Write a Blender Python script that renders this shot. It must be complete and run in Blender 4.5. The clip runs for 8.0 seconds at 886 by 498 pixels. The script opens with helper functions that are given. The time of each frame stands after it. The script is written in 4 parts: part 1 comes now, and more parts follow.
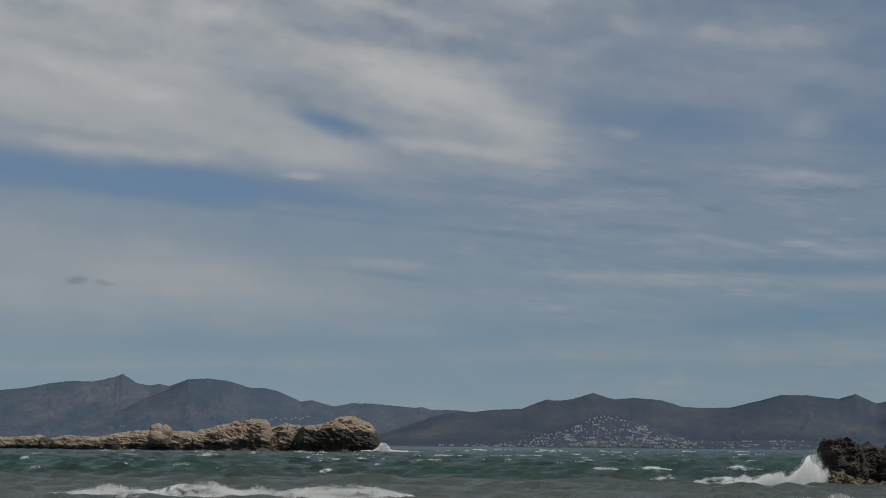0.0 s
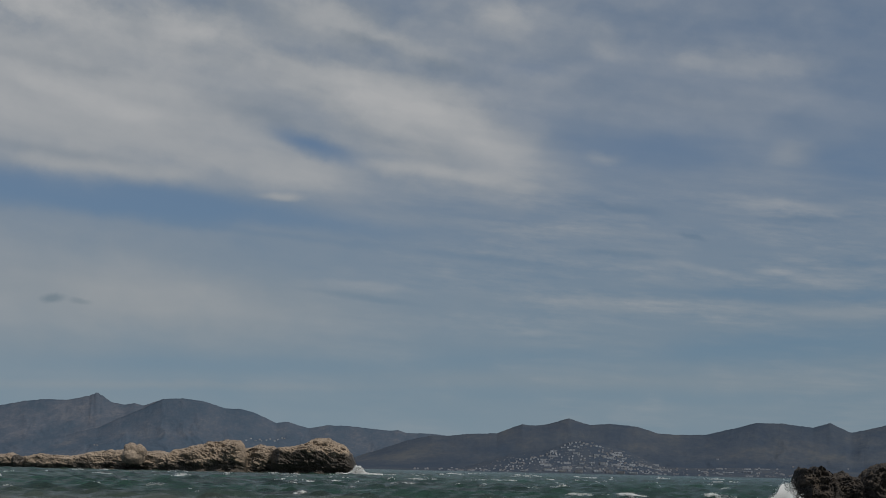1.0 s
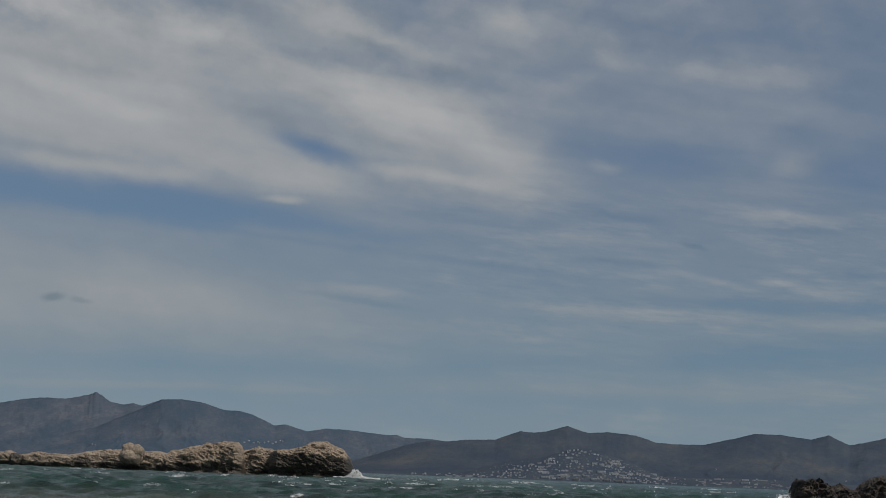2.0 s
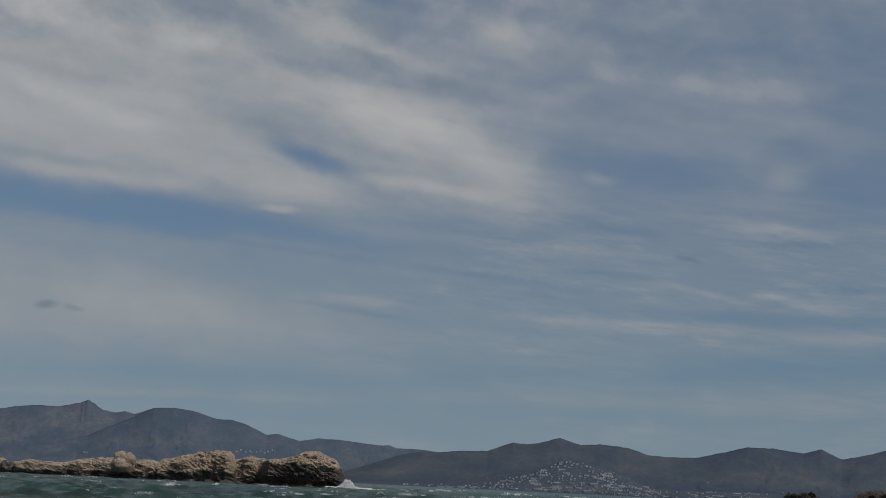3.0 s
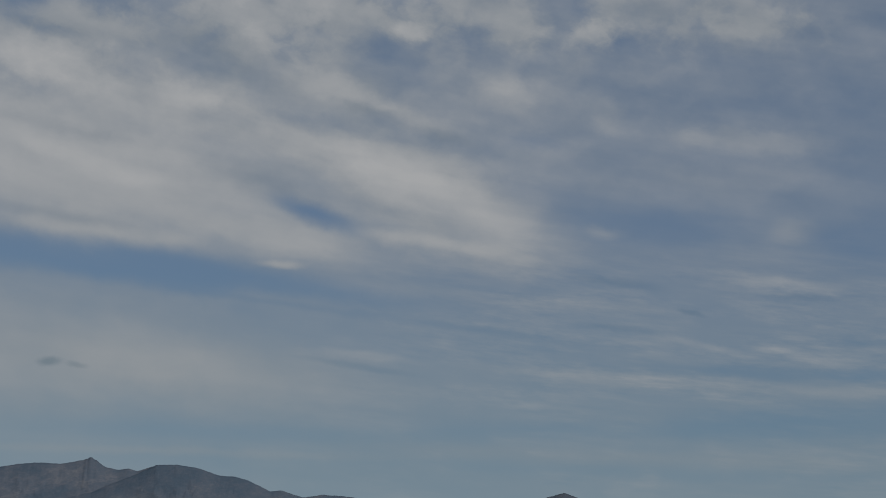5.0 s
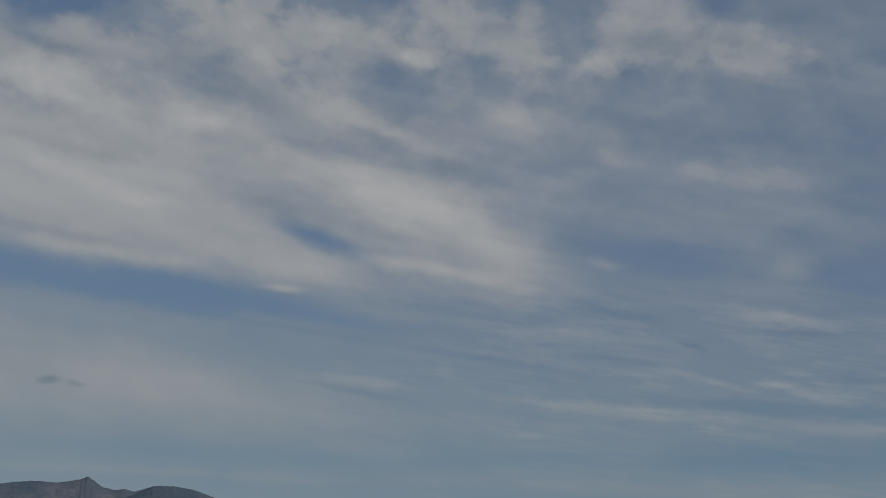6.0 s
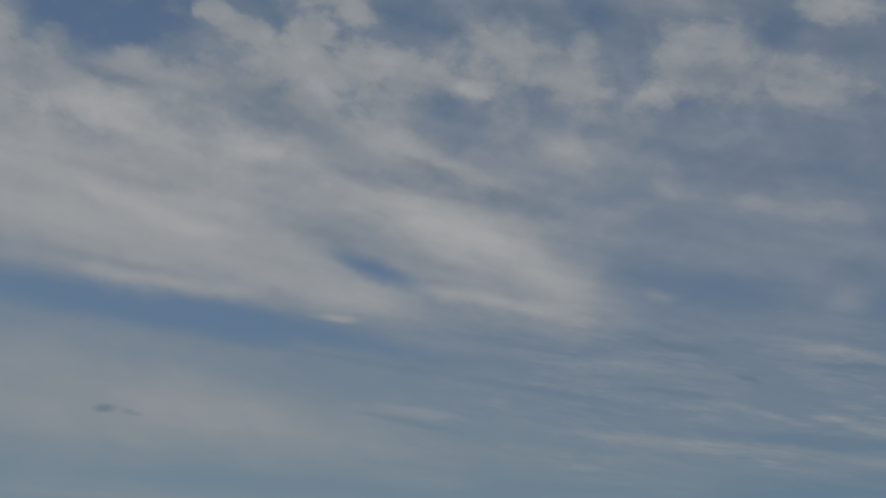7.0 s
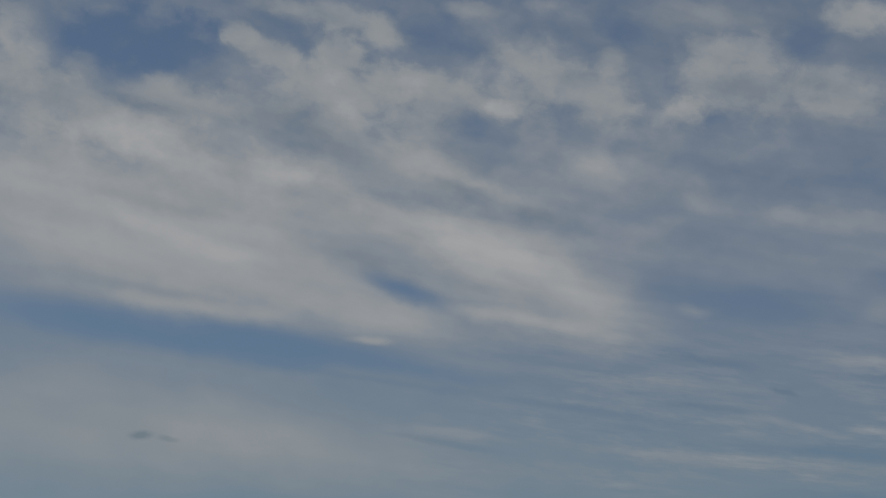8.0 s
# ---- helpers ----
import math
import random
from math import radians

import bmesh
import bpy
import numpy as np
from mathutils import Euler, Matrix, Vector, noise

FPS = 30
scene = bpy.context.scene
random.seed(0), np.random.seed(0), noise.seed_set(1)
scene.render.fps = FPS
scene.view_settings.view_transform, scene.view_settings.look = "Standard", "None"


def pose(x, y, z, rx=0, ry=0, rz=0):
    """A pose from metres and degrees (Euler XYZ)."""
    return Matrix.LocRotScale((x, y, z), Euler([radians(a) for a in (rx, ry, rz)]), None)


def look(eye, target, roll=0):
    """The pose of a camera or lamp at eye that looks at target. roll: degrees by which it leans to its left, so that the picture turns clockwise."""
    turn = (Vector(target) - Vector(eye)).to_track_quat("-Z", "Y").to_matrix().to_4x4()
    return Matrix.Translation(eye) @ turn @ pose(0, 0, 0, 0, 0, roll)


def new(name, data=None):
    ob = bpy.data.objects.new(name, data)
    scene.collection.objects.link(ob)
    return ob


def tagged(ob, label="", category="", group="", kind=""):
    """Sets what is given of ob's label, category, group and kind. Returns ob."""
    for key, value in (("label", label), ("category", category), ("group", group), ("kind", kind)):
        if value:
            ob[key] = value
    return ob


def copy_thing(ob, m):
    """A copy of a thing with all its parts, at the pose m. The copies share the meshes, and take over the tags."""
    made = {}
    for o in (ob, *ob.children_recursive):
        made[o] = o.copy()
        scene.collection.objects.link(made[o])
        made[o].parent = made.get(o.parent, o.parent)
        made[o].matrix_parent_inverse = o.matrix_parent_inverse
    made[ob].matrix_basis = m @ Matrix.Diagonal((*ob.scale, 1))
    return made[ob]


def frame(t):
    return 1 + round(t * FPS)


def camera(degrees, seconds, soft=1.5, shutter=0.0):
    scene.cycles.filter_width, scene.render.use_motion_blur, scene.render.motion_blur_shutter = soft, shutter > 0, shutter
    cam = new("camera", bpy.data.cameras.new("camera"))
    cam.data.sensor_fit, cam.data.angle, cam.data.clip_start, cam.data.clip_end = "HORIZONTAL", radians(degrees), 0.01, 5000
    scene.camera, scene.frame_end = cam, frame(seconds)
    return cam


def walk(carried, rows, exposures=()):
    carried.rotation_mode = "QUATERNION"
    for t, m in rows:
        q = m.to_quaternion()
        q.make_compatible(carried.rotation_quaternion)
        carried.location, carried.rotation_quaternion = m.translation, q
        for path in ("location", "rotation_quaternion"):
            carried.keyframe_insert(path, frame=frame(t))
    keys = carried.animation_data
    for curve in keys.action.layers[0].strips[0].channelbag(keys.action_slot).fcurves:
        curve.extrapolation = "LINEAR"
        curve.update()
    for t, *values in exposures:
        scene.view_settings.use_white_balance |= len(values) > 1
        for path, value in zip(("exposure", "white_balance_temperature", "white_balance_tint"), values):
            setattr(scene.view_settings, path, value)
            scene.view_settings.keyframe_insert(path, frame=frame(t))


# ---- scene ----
# One fixed standpoint on the beach; the lens tilts up from the bay to the clouds.
EYE = (0.0, 0.0, 1.8)
cam = camera(30, 8.0, soft=1.0)
TURNS = [  # seconds, azimuth, elevation, lean
    (0.0, -0.677, 6.790, 0.492), (0.5, -0.184, 7.217, 0.592), (1.0, 0.079, 7.607, 1.268),
    (1.5, 0.000, 7.712, 1.822), (3.0, 0.212, 8.171, 2.749), (3.5, 0.106, 8.488, 2.514),
    (4.0, 0.048, 8.880, 2.190), (4.5, 0.027, 9.334, 2.081), (4.7, 0.025, 9.62, 2.15),
    (5.8, -0.06, 10.89, 3.65), (6.0, -0.119, 11.003, 3.806), (6.5, -0.727, 11.726, 4.165),
    (6.7, -1.78, 11.75, 4.28), (7.0, -2.121, 11.940, 4.444), (7.5, -3.021, 11.783, 4.313),
    (7.7, -3.42, 11.93, 4.0), (8.0, -3.288, 12.560, 3.388),
]


def heading(az, el):
    a, e = radians(az), radians(el)
    return Vector((math.sin(a) * math.cos(e), math.cos(a) * math.cos(e), math.sin(e)))


walk(cam, [(t, look(EYE, Vector(EYE) + heading(az, el) * 100, lean)) for t, az, el, lean in TURNS],
     exposures=[(0.0, 0.13), (0.5, 0.09), (1.0, 0.04), (1.5, 0.03), (3.0, 0.02), (4.5, -0.02), (6.0, -0.07), (8.0, -0.10)])

# ---- world: blue sky with high streaked cloud ----
SUN_AZ, SUN_EL = 138.0, 52.0
world = bpy.data.worlds.new("sky")
scene.world = world
world.use_nodes = True
WN, WL = world.node_tree.nodes, world.node_tree.links
WN.clear()


def wire(links, value, socket):
    if isinstance(value, (int, float)):
        socket.default_value = value
    elif isinstance(value, (tuple, list)):
        socket.default_value = value if len(value) == len(socket.default_value) else (*value, 1.0)
    else:
        links.new(value, socket)


def wmath(op, a, b=0.0, clamp=False):
    n = WN.new("ShaderNodeMath")
    n.operation, n.use_clamp = op, clamp
    wire(WL, a, n.inputs[0]), wire(WL, b, n.inputs[1])
    return n.outputs[0]


def wvec(op, a, b=(0.0, 0.0, 0.0)):
    n = WN.new("ShaderNodeVectorMath")
    n.operation = op
    wire(WL, a, n.inputs[0]), wire(WL, b, n.inputs[1])
    return n.outputs["Value"] if op == "LENGTH" else n.outputs["Vector"]


def wmap(v, rot=0.0, scale=(1, 1, 1), loc=(0, 0, 0), kind="POINT"):
    n = WN.new("ShaderNodeMapping")
    n.vector_type = kind
    wire(WL, v, n.inputs["Vector"])
    n.inputs["Location"].default_value = loc
    n.inputs["Rotation"].default_value = (0, 0, radians(rot))
    n.inputs["Scale"].default_value = scale
    return n.outputs[0]


def wnoise(v, scale, detail=4.0, rough=0.5, colour=False):
    n = WN.new("ShaderNodeTexNoise")
    wire(WL, v, n.inputs["Vector"])
    n.inputs["Scale"].default_value, n.inputs["Detail"].default_value = scale, detail
    n.inputs["Roughness"].default_value = rough
    return n.outputs["Color"] if colour else n.outputs[0]


def wstep(v, low, high, to_low=0.0, to_high=1.0):
    n = WN.new("ShaderNodeMapRange")
    n.interpolation_type = "SMOOTHSTEP"
    wire(WL, v, n.inputs["Value"])
    for key, val in (("From Min", low), ("From Max", high), ("To Min", to_low), ("To Max", to_high)):
        n.inputs[key].default_value = val
    return n.outputs[0]


def wmix(fac, a, b, blend="MIX"):
    n = WN.new("ShaderNodeMix")
    n.data_type, n.blend_type = "RGBA", blend
    wire(WL, fac, n.inputs["Factor"]), wire(WL, a, n.inputs[6]), wire(WL, b, n.inputs[7])
    return n.outputs[2]


coord = WN.new("ShaderNodeTexCoord")
split = WN.new("ShaderNodeSeparateXYZ")
WL.new(coord.outputs["Generated"], split.inputs[0])
az_deg = wmath("MULTIPLY", wmath("ARCTAN2", split.outputs[0], split.outputs[1]), 180 / math.pi)
el_deg = wmath("MULTIPLY", wmath("ARCSINE", split.outputs[2]), 180 / math.pi)
join = WN.new("ShaderNodeCombineXYZ")
WL.new(az_deg, join.inputs[0]), WL.new(el_deg, join.inputs[1])
dome = join.outputs[0]

# coordinates along and across the wind, whose streaks fan out from low on the right
fan = wmath("ADD", 1.0, wmath("MULTIPLY", 0.011, wmath("MINIMUM", wmath("MAXIMUM", az_deg, -40.0), 40.0)))
lane = WN.new("ShaderNodeCombineXYZ")
WL.new(az_deg, lane.inputs[0]), WL.new(wmath("MULTIPLY", el_deg, fan), lane.inputs[1])
wind = lane.outputs[0]


def stretched(long, tall, shift):
    return wvec("ADD", wvec("MULTIPLY", wind, (1 / long, 1 / tall, 0)), (shift, shift * 0.7, shift * 1.3))


# distortion: long along the streaks, short across, plus small curls
warp_long = wvec("MULTIPLY", wvec("SUBTRACT", wnoise(stretched(6.0, 2.2, 3.0), 1.0, 5, 0.55, True), (0.5, 0.5, 0.5)), (0.8, 0.4, 0))
warp_curl = wvec("MULTIPLY", wvec("SUBTRACT", wnoise(stretched(1.7, 1.1, 9.0), 1.0, 6, 0.62, True), (0.5, 0.5, 0.5)), (0.85, 0.6, 0))
warp_fine = wvec("MULTIPLY", wvec("SUBTRACT", wnoise(wvec("MULTIPLY", dome, (1.5, 1.7, 0)), 1.0, 4, 0.55, True), (0.5, 0.5, 0.5)), (0.38, 0.34, 0))
ragged = wvec("MULTIPLY", wvec("ADD", warp_fine, warp_curl), wstep(el_deg, 9.5, 15.0, 0.45, 1.0))
warped = wvec("ADD", dome, wvec("ADD", warp_long, ragged))

# ragged outlines: drawn out along the wind low down, curling and heaped high up
torn = wnoise(wvec("ADD", stretched(4.2, 1.5, 21.0), wvec("MULTIPLY", warp_curl, (0.5, 0.6, 0))), 1.0, 4, 0.45)
heaped = wnoise(wvec("ADD", wvec("MULTIPLY", dome, (0.62, 0.80, 0)), wvec("MULTIPLY", warp_curl, (0.9, 0.9, 0))), 1.0, 7, 0.56)
ripple = wmath("ADD", wmath("MULTIPLY", wmath("SUBTRACT", torn, 0.5), wstep(el_deg, 14.0, 17.5, 0.8, 0.2)),
               wmath("MULTIPLY", wmath("SUBTRACT", heaped, 0.5), wstep(el_deg, 13.5, 18.0, 0.25, 2.0)))
cover, laid = (0.0, 0.0, 0.0), 0


def fused(a, b, c):
    n = WN.new("ShaderNodeVectorMath")
    n.operation = "MULTIPLY_ADD"
    for value, socket in zip((a, b, c), n.inputs):
        wire(WL, value, socket)
    return n.outputs[0]


def patch(az, el, long, tall, tilt, veil, lit, core):
    """One soft-edged cloud or clearing: its place, half sizes and tilt in degrees, its density and its brightness."""
    global cover, laid, warped
    laid += 1
    if laid % 12 == 0:  # ties each dozen to the one before, which keeps the shader small in memory
        warped = fused(cover, (1e-6, 1e-6, 0.0), warped)
    reach = wmath("ADD", wvec("LENGTH", wmap(warped, tilt, (long, tall, 1), (az, el, 0), "TEXTURE")), ripple)
    body = wstep(reach, core, 1.25, 1.0, 0.0)
    cover = fused(body, (veil, lit, 0.0), cover)


# the pale bank and its shaded folds
patch(-11.07, 12.54, 10.43, 2.94, -9.9, 0.36, 0.22, 0.55)
patch(-15.05, 12.20, 8.01, 2.74, -2.9, 0.26, 0.16, 0.55)
patch(0.26, 11.61, 5.00, 1.80, -19.9, 0.40, 0.24, 0.35)
patch(-9.33, 15.75, 8.75, 2.15, -5.9, 0.26, 0.06, 0.35)
patch(-4.60, 11.07, 2.00, 0.47, -16.9, -0.70, -0.20, 0.00)
patch(-6.13, 11.96, 3.20, 0.70, -17.9, -0.02, -0.20, 0.00)
patch(-1.92, 11.33, 2.80, 0.51, -15.9, 0.00, -0.12, 0.00)
patch(-6.03, 10.16, 3.98, 0.59, -9.9, 0.20, 0.16, 0.10)
patch(-5.42, 13.50, 6.65, 1.17, -11.9, 0.14, 0.10, 0.20)
patch(1.67, 11.27, 2.60, 0.88, -23.9, 0.15, 0.30, 0.00)
patch(-2.20, 13.08, 4.22, 1.27, -17.9, 0.16, 0.16, 0.10)
patch(1.11, 10.14, 3.98, 0.31, -5.9, 0.20, 0.18, 0.00)
patch(-1.98, 10.35, 1.00, 0.31, -9.9, 0.18, 0.14, 0.00)
patch(-13.41, 10.44, 3.78, 0.27, -4.9, 0.00, -0.17, 0.00)
patch(-13.24, 13.32, 4.02, 0.31, -6.9, 0.00, -0.16, 0.00)
patch(-14.34, 12.70, 2.61, 0.39, -6.9, 0.00, 0.12, 0.00)
patch(-14.56, 15.46, 3.05, 0.88, -5.9, 0.18, 0.24, 0.10)
patch(-9.17, 14.84, 1.42, 0.47, -9.9, 0.08, 0.24, 0.00)
patch(-11.43, 12.07, 3.00, 0.43, -7.9, 0.00, 0.12, 0.00)
patch(-7.94, 15.79, 2.44, 0.63, -7.9, -0.08, -0.18, 0.00)
patch(-13.89, 16.72, 2.45, 0.39, -2.9, -0.15, -0.22, 0.00)
patch(-6.20, 16.74, 1.43, 0.47, -17.9, 0.16, 0.22, 0.10)
patch(-3.91, 15.39, 2.34, 0.55, -13.9, 0.20, 0.22, 0.00)
patch(-2.88, 14.78, 1.22, 0.31, -9.9, 0.08, -0.17, 0.00)
patch(-0.33, 13.99, 1.57, 0.29, -13.9, 0.08, -0.15, 0.00)
patch(-1.16, 14.55, 2.02, 0.43, -19.9, 0.18, 0.16, 0.00)
patch(-5.59, 9.24, 0.95, 0.18, 0.1, 0.40, 0.22, 0.10)
patch(-12.43, 10.07, 5.17, 0.27, -2.9, 0.12, 0.06, 0.00)
patch(-0.28, 15.39, 9.75, 3.33, -7.9, 0.19, 0.08, 0.20)
# clear blue lane under the bank
patch(-11.79, 9.03, 8.33, 0.78, -3.9, -0.50, -0.08, 0.25)
patch(-4.37, 8.43, 5.15, 0.59, -4.9, -0.22, -0.06, 0.00)
patch(-2.15, 16.48, 2.04, 0.94, -25.9, -0.20, -0.10, 0.10)
# thin grey veil and faint cloud beyond the bank
patch(4.22, 17.51, 1.54, 0.47, -5.9, 0.18, 0.18, 0.20)
patch(-1.44, 17.47, 0.62, 0.37, -12.9, 0.38, 0.28, 0.30)
patch(9.91, 17.58, 4.11, 0.82, -3.9, 0.22, 0.10, 0.10)
patch(2.04, 15.50, 1.52, 0.88, -12.9, 0.18, 0.18, 0.00)
patch(3.09, 13.90, 1.41, 0.39, -3.9, -0.20, -0.10, 0.00)
patch(5.77, 14.76, 0.69, 0.78, 2.1, 0.12, 0.10, 0.00)
patch(10.97, 13.99, 3.03, 0.55, -2.9, 0.22, 0.22, 0.10)
patch(8.85, 14.29, 1.01, 0.35, -2.9, 0.08, 0.08, 0.00)
patch(9.27, 12.56, 4.81, 0.88, -0.9, 0.14, 0.08, 0.00)
patch(7.42, 11.06, 4.19, 0.82, -0.9, -0.20, -0.08, 0.10)
patch(14.68, 10.52, 2.59, 1.17, 2.1, -0.22, -0.10, 0.00)
patch(12.13, 10.96, 1.00, 0.55, 2.1, 0.22, 0.14, 0.00)
patch(5.58, 10.87, 0.84, 0.27, -5.9, 0.22, 0.14, 0.00)
patch(11.29, 15.36, 5.69, 0.55, -1.9, -0.05, -0.05, 0.00)
patch(14.73, 13.17, 2.61, 3.92, 2.1, -0.06, -0.02, 0.00)
# streaks low in the east
patch(6.08, 9.09, 1.88, 0.25, -7.9, -0.08, -0.34, 0.00)
patch(11.64, 9.18, 2.58, 0.27, -5.9, 0.20, 0.24, 0.00)
patch(12.53, 8.70, 1.58, 0.16, -2.9, -0.05, -0.26, 0.00)
patch(8.67, 8.09, 0.63, 0.10, -11.9, 0.00, -0.30, 0.20)
patch(6.06, 7.51, 1.58, 0.16, -3.9, -0.06, -0.26, 0.00)
patch(8.06, 7.19, 1.18, 0.16, -3.9, 0.13, 0.16, 0.00)
patch(9.61, 6.92, 1.38, 0.18, -8.9, 0.15, 0.20, 0.00)
patch(11.70, 6.97, 1.09, 0.16, -3.9, 0.14, 0.20, 0.00)
patch(13.12, 6.59, 1.18, 0.20, -6.9, 0.12, 0.16, 0.00)
patch(10.57, 6.13, 3.55, 0.31, -0.9, -0.20, -0.20, 0.00)
patch(14.40, 7.26, 1.78, 0.27, -2.9, -0.12, -0.16, 0.00)
patch(14.69, 6.13, 1.77, 0.27, -1.9, -0.24, -0.10, 0.00)
patch(6.34, 5.75, 6.49, 0.35, -2.9, 0.16, 0.12, 0.00)
patch(13.95, 5.55, 2.16, 0.23, -0.9, 0.16, 0.14, 0.00)
patch(2.00, 7.21, 2.76, 0.18, -5.9, -0.08, -0.16, 0.00)
patch(4.33, 8.31, 3.96, 0.35, -2.9, 0.12, 0.08, 0.00)
patch(3.34, 4.77, 1.18, 0.14, -0.9, 0.10, 0.14, 0.00)
patch(12.83, 4.47, 6.48, 0.74, 4.1, -0.29, -0.08, 0.05)
patch(4.44, 3.99, 7.46, 0.47, 1.1, -0.14, -0.04, 0.00)
patch(7.35, 3.15, 10.98, 0.35, 0.1, 0.12, 0.02, 0.10)
patch(7.93, 2.60, 12.15, 0.27, 0.1, -0.06, -0.02, 0.00)
# warm haze low in the west
patch(-14.55, 5.79, 10.23, 2.45, -1.9, 0.34, 0.15, 0.10)
patch(-5.77, 5.20, 8.46, 1.47, -1.9, 0.18, 0.08, 0.00)
patch(-13.27, 5.45, 0.49, 0.20, 2.1, 0.05, -0.38, 0.30)
patch(-12.36, 5.39, 0.39, 0.12, -3.9, 0.04, -0.24, 0.20)
patch(-2.68, 5.88, 2.17, 0.14, -5.9, -0.06, -0.18, 0.00)
patch(-2.50, 6.26, 2.17, 0.18, -3.9, 0.10, 0.14, 0.00)
patch(-4.53, 7.79, 5.14, 0.18, -4.9, -0.10, -0.10, 0.00)
patch(-1.81, 8.54, 2.97, 0.43, -3.9, 0.14, 0.10, 0.00)
patch(-6.84, 3.45, 10.99, 0.47, 1.1, -0.12, -0.05, 0.00)
patch(-9.84, 2.63, 10.19, 0.22, 1.1, 0.14, 0.04, 0.00)
# heaped cloud tops high up
patch(-14.86, 18.75, 3.83, 1.41, 3.4, -0.52, -0.10, 0.40)
patch(-18.82, 18.18, 1.79, 1.49, -16.6, 0.47, 0.20, 0.30)
patch(-16.48, 17.82, 0.74, 0.55, -16.6, 0.40, 0.13, 0.20)
patch(-17.48, 16.65, 2.98, 0.76, -10.6, 0.23, -0.04, 0.15)
patch(-13.10, 17.16, 2.17, 0.76, -12.6, 0.34, 0.11, 0.20)
patch(-13.75, 17.53, 0.60, 0.31, -16.6, 0.19, 0.11, 0.15)
patch(-14.31, 19.35, 0.64, 0.39, 3.4, 0.32, 0.03, 0.15)
patch(-12.59, 19.12, 0.60, 0.23, -6.6, 0.23, 0.00, 0.15)
patch(-11.13, 19.31, 0.64, 0.51, -21.6, 0.47, 0.11, 0.30)
patch(-10.04, 18.76, 1.49, 0.67, -16.6, 0.44, 0.11, 0.30)
patch(-7.78, 19.11, 1.20, 0.90, -6.6, 0.52, 0.22, 0.30)
patch(-7.70, 17.91, 3.00, 0.94, -8.6, 0.34, 0.11, 0.15)
patch(-5.50, 18.35, 1.20, 0.72, -6.6, 0.40, 0.14, 0.30)
patch(-4.02, 18.05, 1.61, 0.80, -10.6, 0.34, 0.11, 0.20)
patch(-1.80, 17.63, 1.13, 0.70, -20.6, 0.30, 0.07, 0.20)
patch(-7.58, 20.20, 2.80, 0.55, -6.6, 0.40, 0.11, 0.20)
patch(-6.02, 19.82, 1.08, 0.57, -14.6, 0.40, 0.14, 0.20)
patch(-8.53, 16.82, 2.86, 0.78, -6.6, 0.05, -0.14, 0.00)
patch(-10.07, 20.49, 1.40, 0.27, -1.6, 0.19, 0.03, 0.15)
patch(-3.62, 19.88, 1.98, 0.78, -16.6, -0.22, -0.06, 0.20)
patch(-0.39, 19.32, 1.99, 0.80, -4.6, 0.38, 0.14, 0.20)
patch(2.38, 19.29, 0.79, 0.49, -8.6, 0.34, 0.11, 0.20)
patch(1.19, 18.45, 3.01, 1.04, -14.6, 0.28, 0.05, 0.15)
patch(4.89, 17.57, 0.82, 0.47, -16.6, 0.30, 0.09, 0.30)
patch(6.82, 19.50, 2.06, 0.80, -1.6, 0.44, 0.17, 0.30)
patch(7.34, 18.40, 2.89, 1.00, -8.6, 0.27, 0.05, 0.15)
patch(10.47, 18.30, 2.08, 0.80, -8.6, 0.34, 0.11, 0.20)
patch(11.30, 20.72, 1.44, 0.67, -8.6, 0.59, 0.26, 0.30)
patch(5.88, 20.98, 3.29, 0.80, -1.6, 0.27, 0.02, 0.15)
patch(-2.56, 20.84, 1.09, 0.35, -4.6, 0.32, 0.07, 0.15)
patch(-0.22, 21.17, 0.71, 0.27, -1.6, 0.25, 0.02, 0.15)
patch(2.95, 20.32, 1.25, 0.67, -16.6, -0.22, -0.04, 0.10)
patch(9.30, 19.86, 1.04, 0.82, -6.6, -0.26, -0.04, 0.10)
patch(4.85, 18.34, 0.83, 0.39, -21.6, -0.18, -0.04, 0.00)
patch(5.97, 17.35, 1.54, 0.39, -6.6, -0.16, -0.06, 0.00)
patch(-2.22, 17.04, 1.23, 0.43, -14.6, -0.14, -0.06, 0.00)
patch(-3.57, 22.28, 35.97, 1.47, 1.4, -0.20, 0.00, 0.30)
patch(-6.57, 17.84, 6.99, 1.37, -4.6, 0.22, 0.06, 0.30)
patch(1.61, 18.17, 3.92, 1.17, -11.6, 0.15, 0.02, 0.20)
patch(8.63, 18.45, 4.34, 1.21, -4.6, 0.15, 0.02, 0.20)
patch(-16.85, 16.25, 6.12, 1.17, -4.6, 0.24, 0.08, 0.30)

VEIL_BASE, LIT_BASE = 0.44, 0.35
BLUE_GAIN, BLUE_GAIN_LOW = (0.632, 0.643, 0.648), (0.585, 0.635, 0.585)
CLOUD_GREY, CLOUD_GREY_LOW, CLOUD_WHITE = (1.50, 1.89, 2.34), (1.53, 1.98, 2.26), (3.78, 3.85, 3.94)
SUN_POWER = 2.7
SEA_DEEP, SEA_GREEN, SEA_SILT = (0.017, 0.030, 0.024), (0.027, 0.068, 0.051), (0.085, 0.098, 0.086)

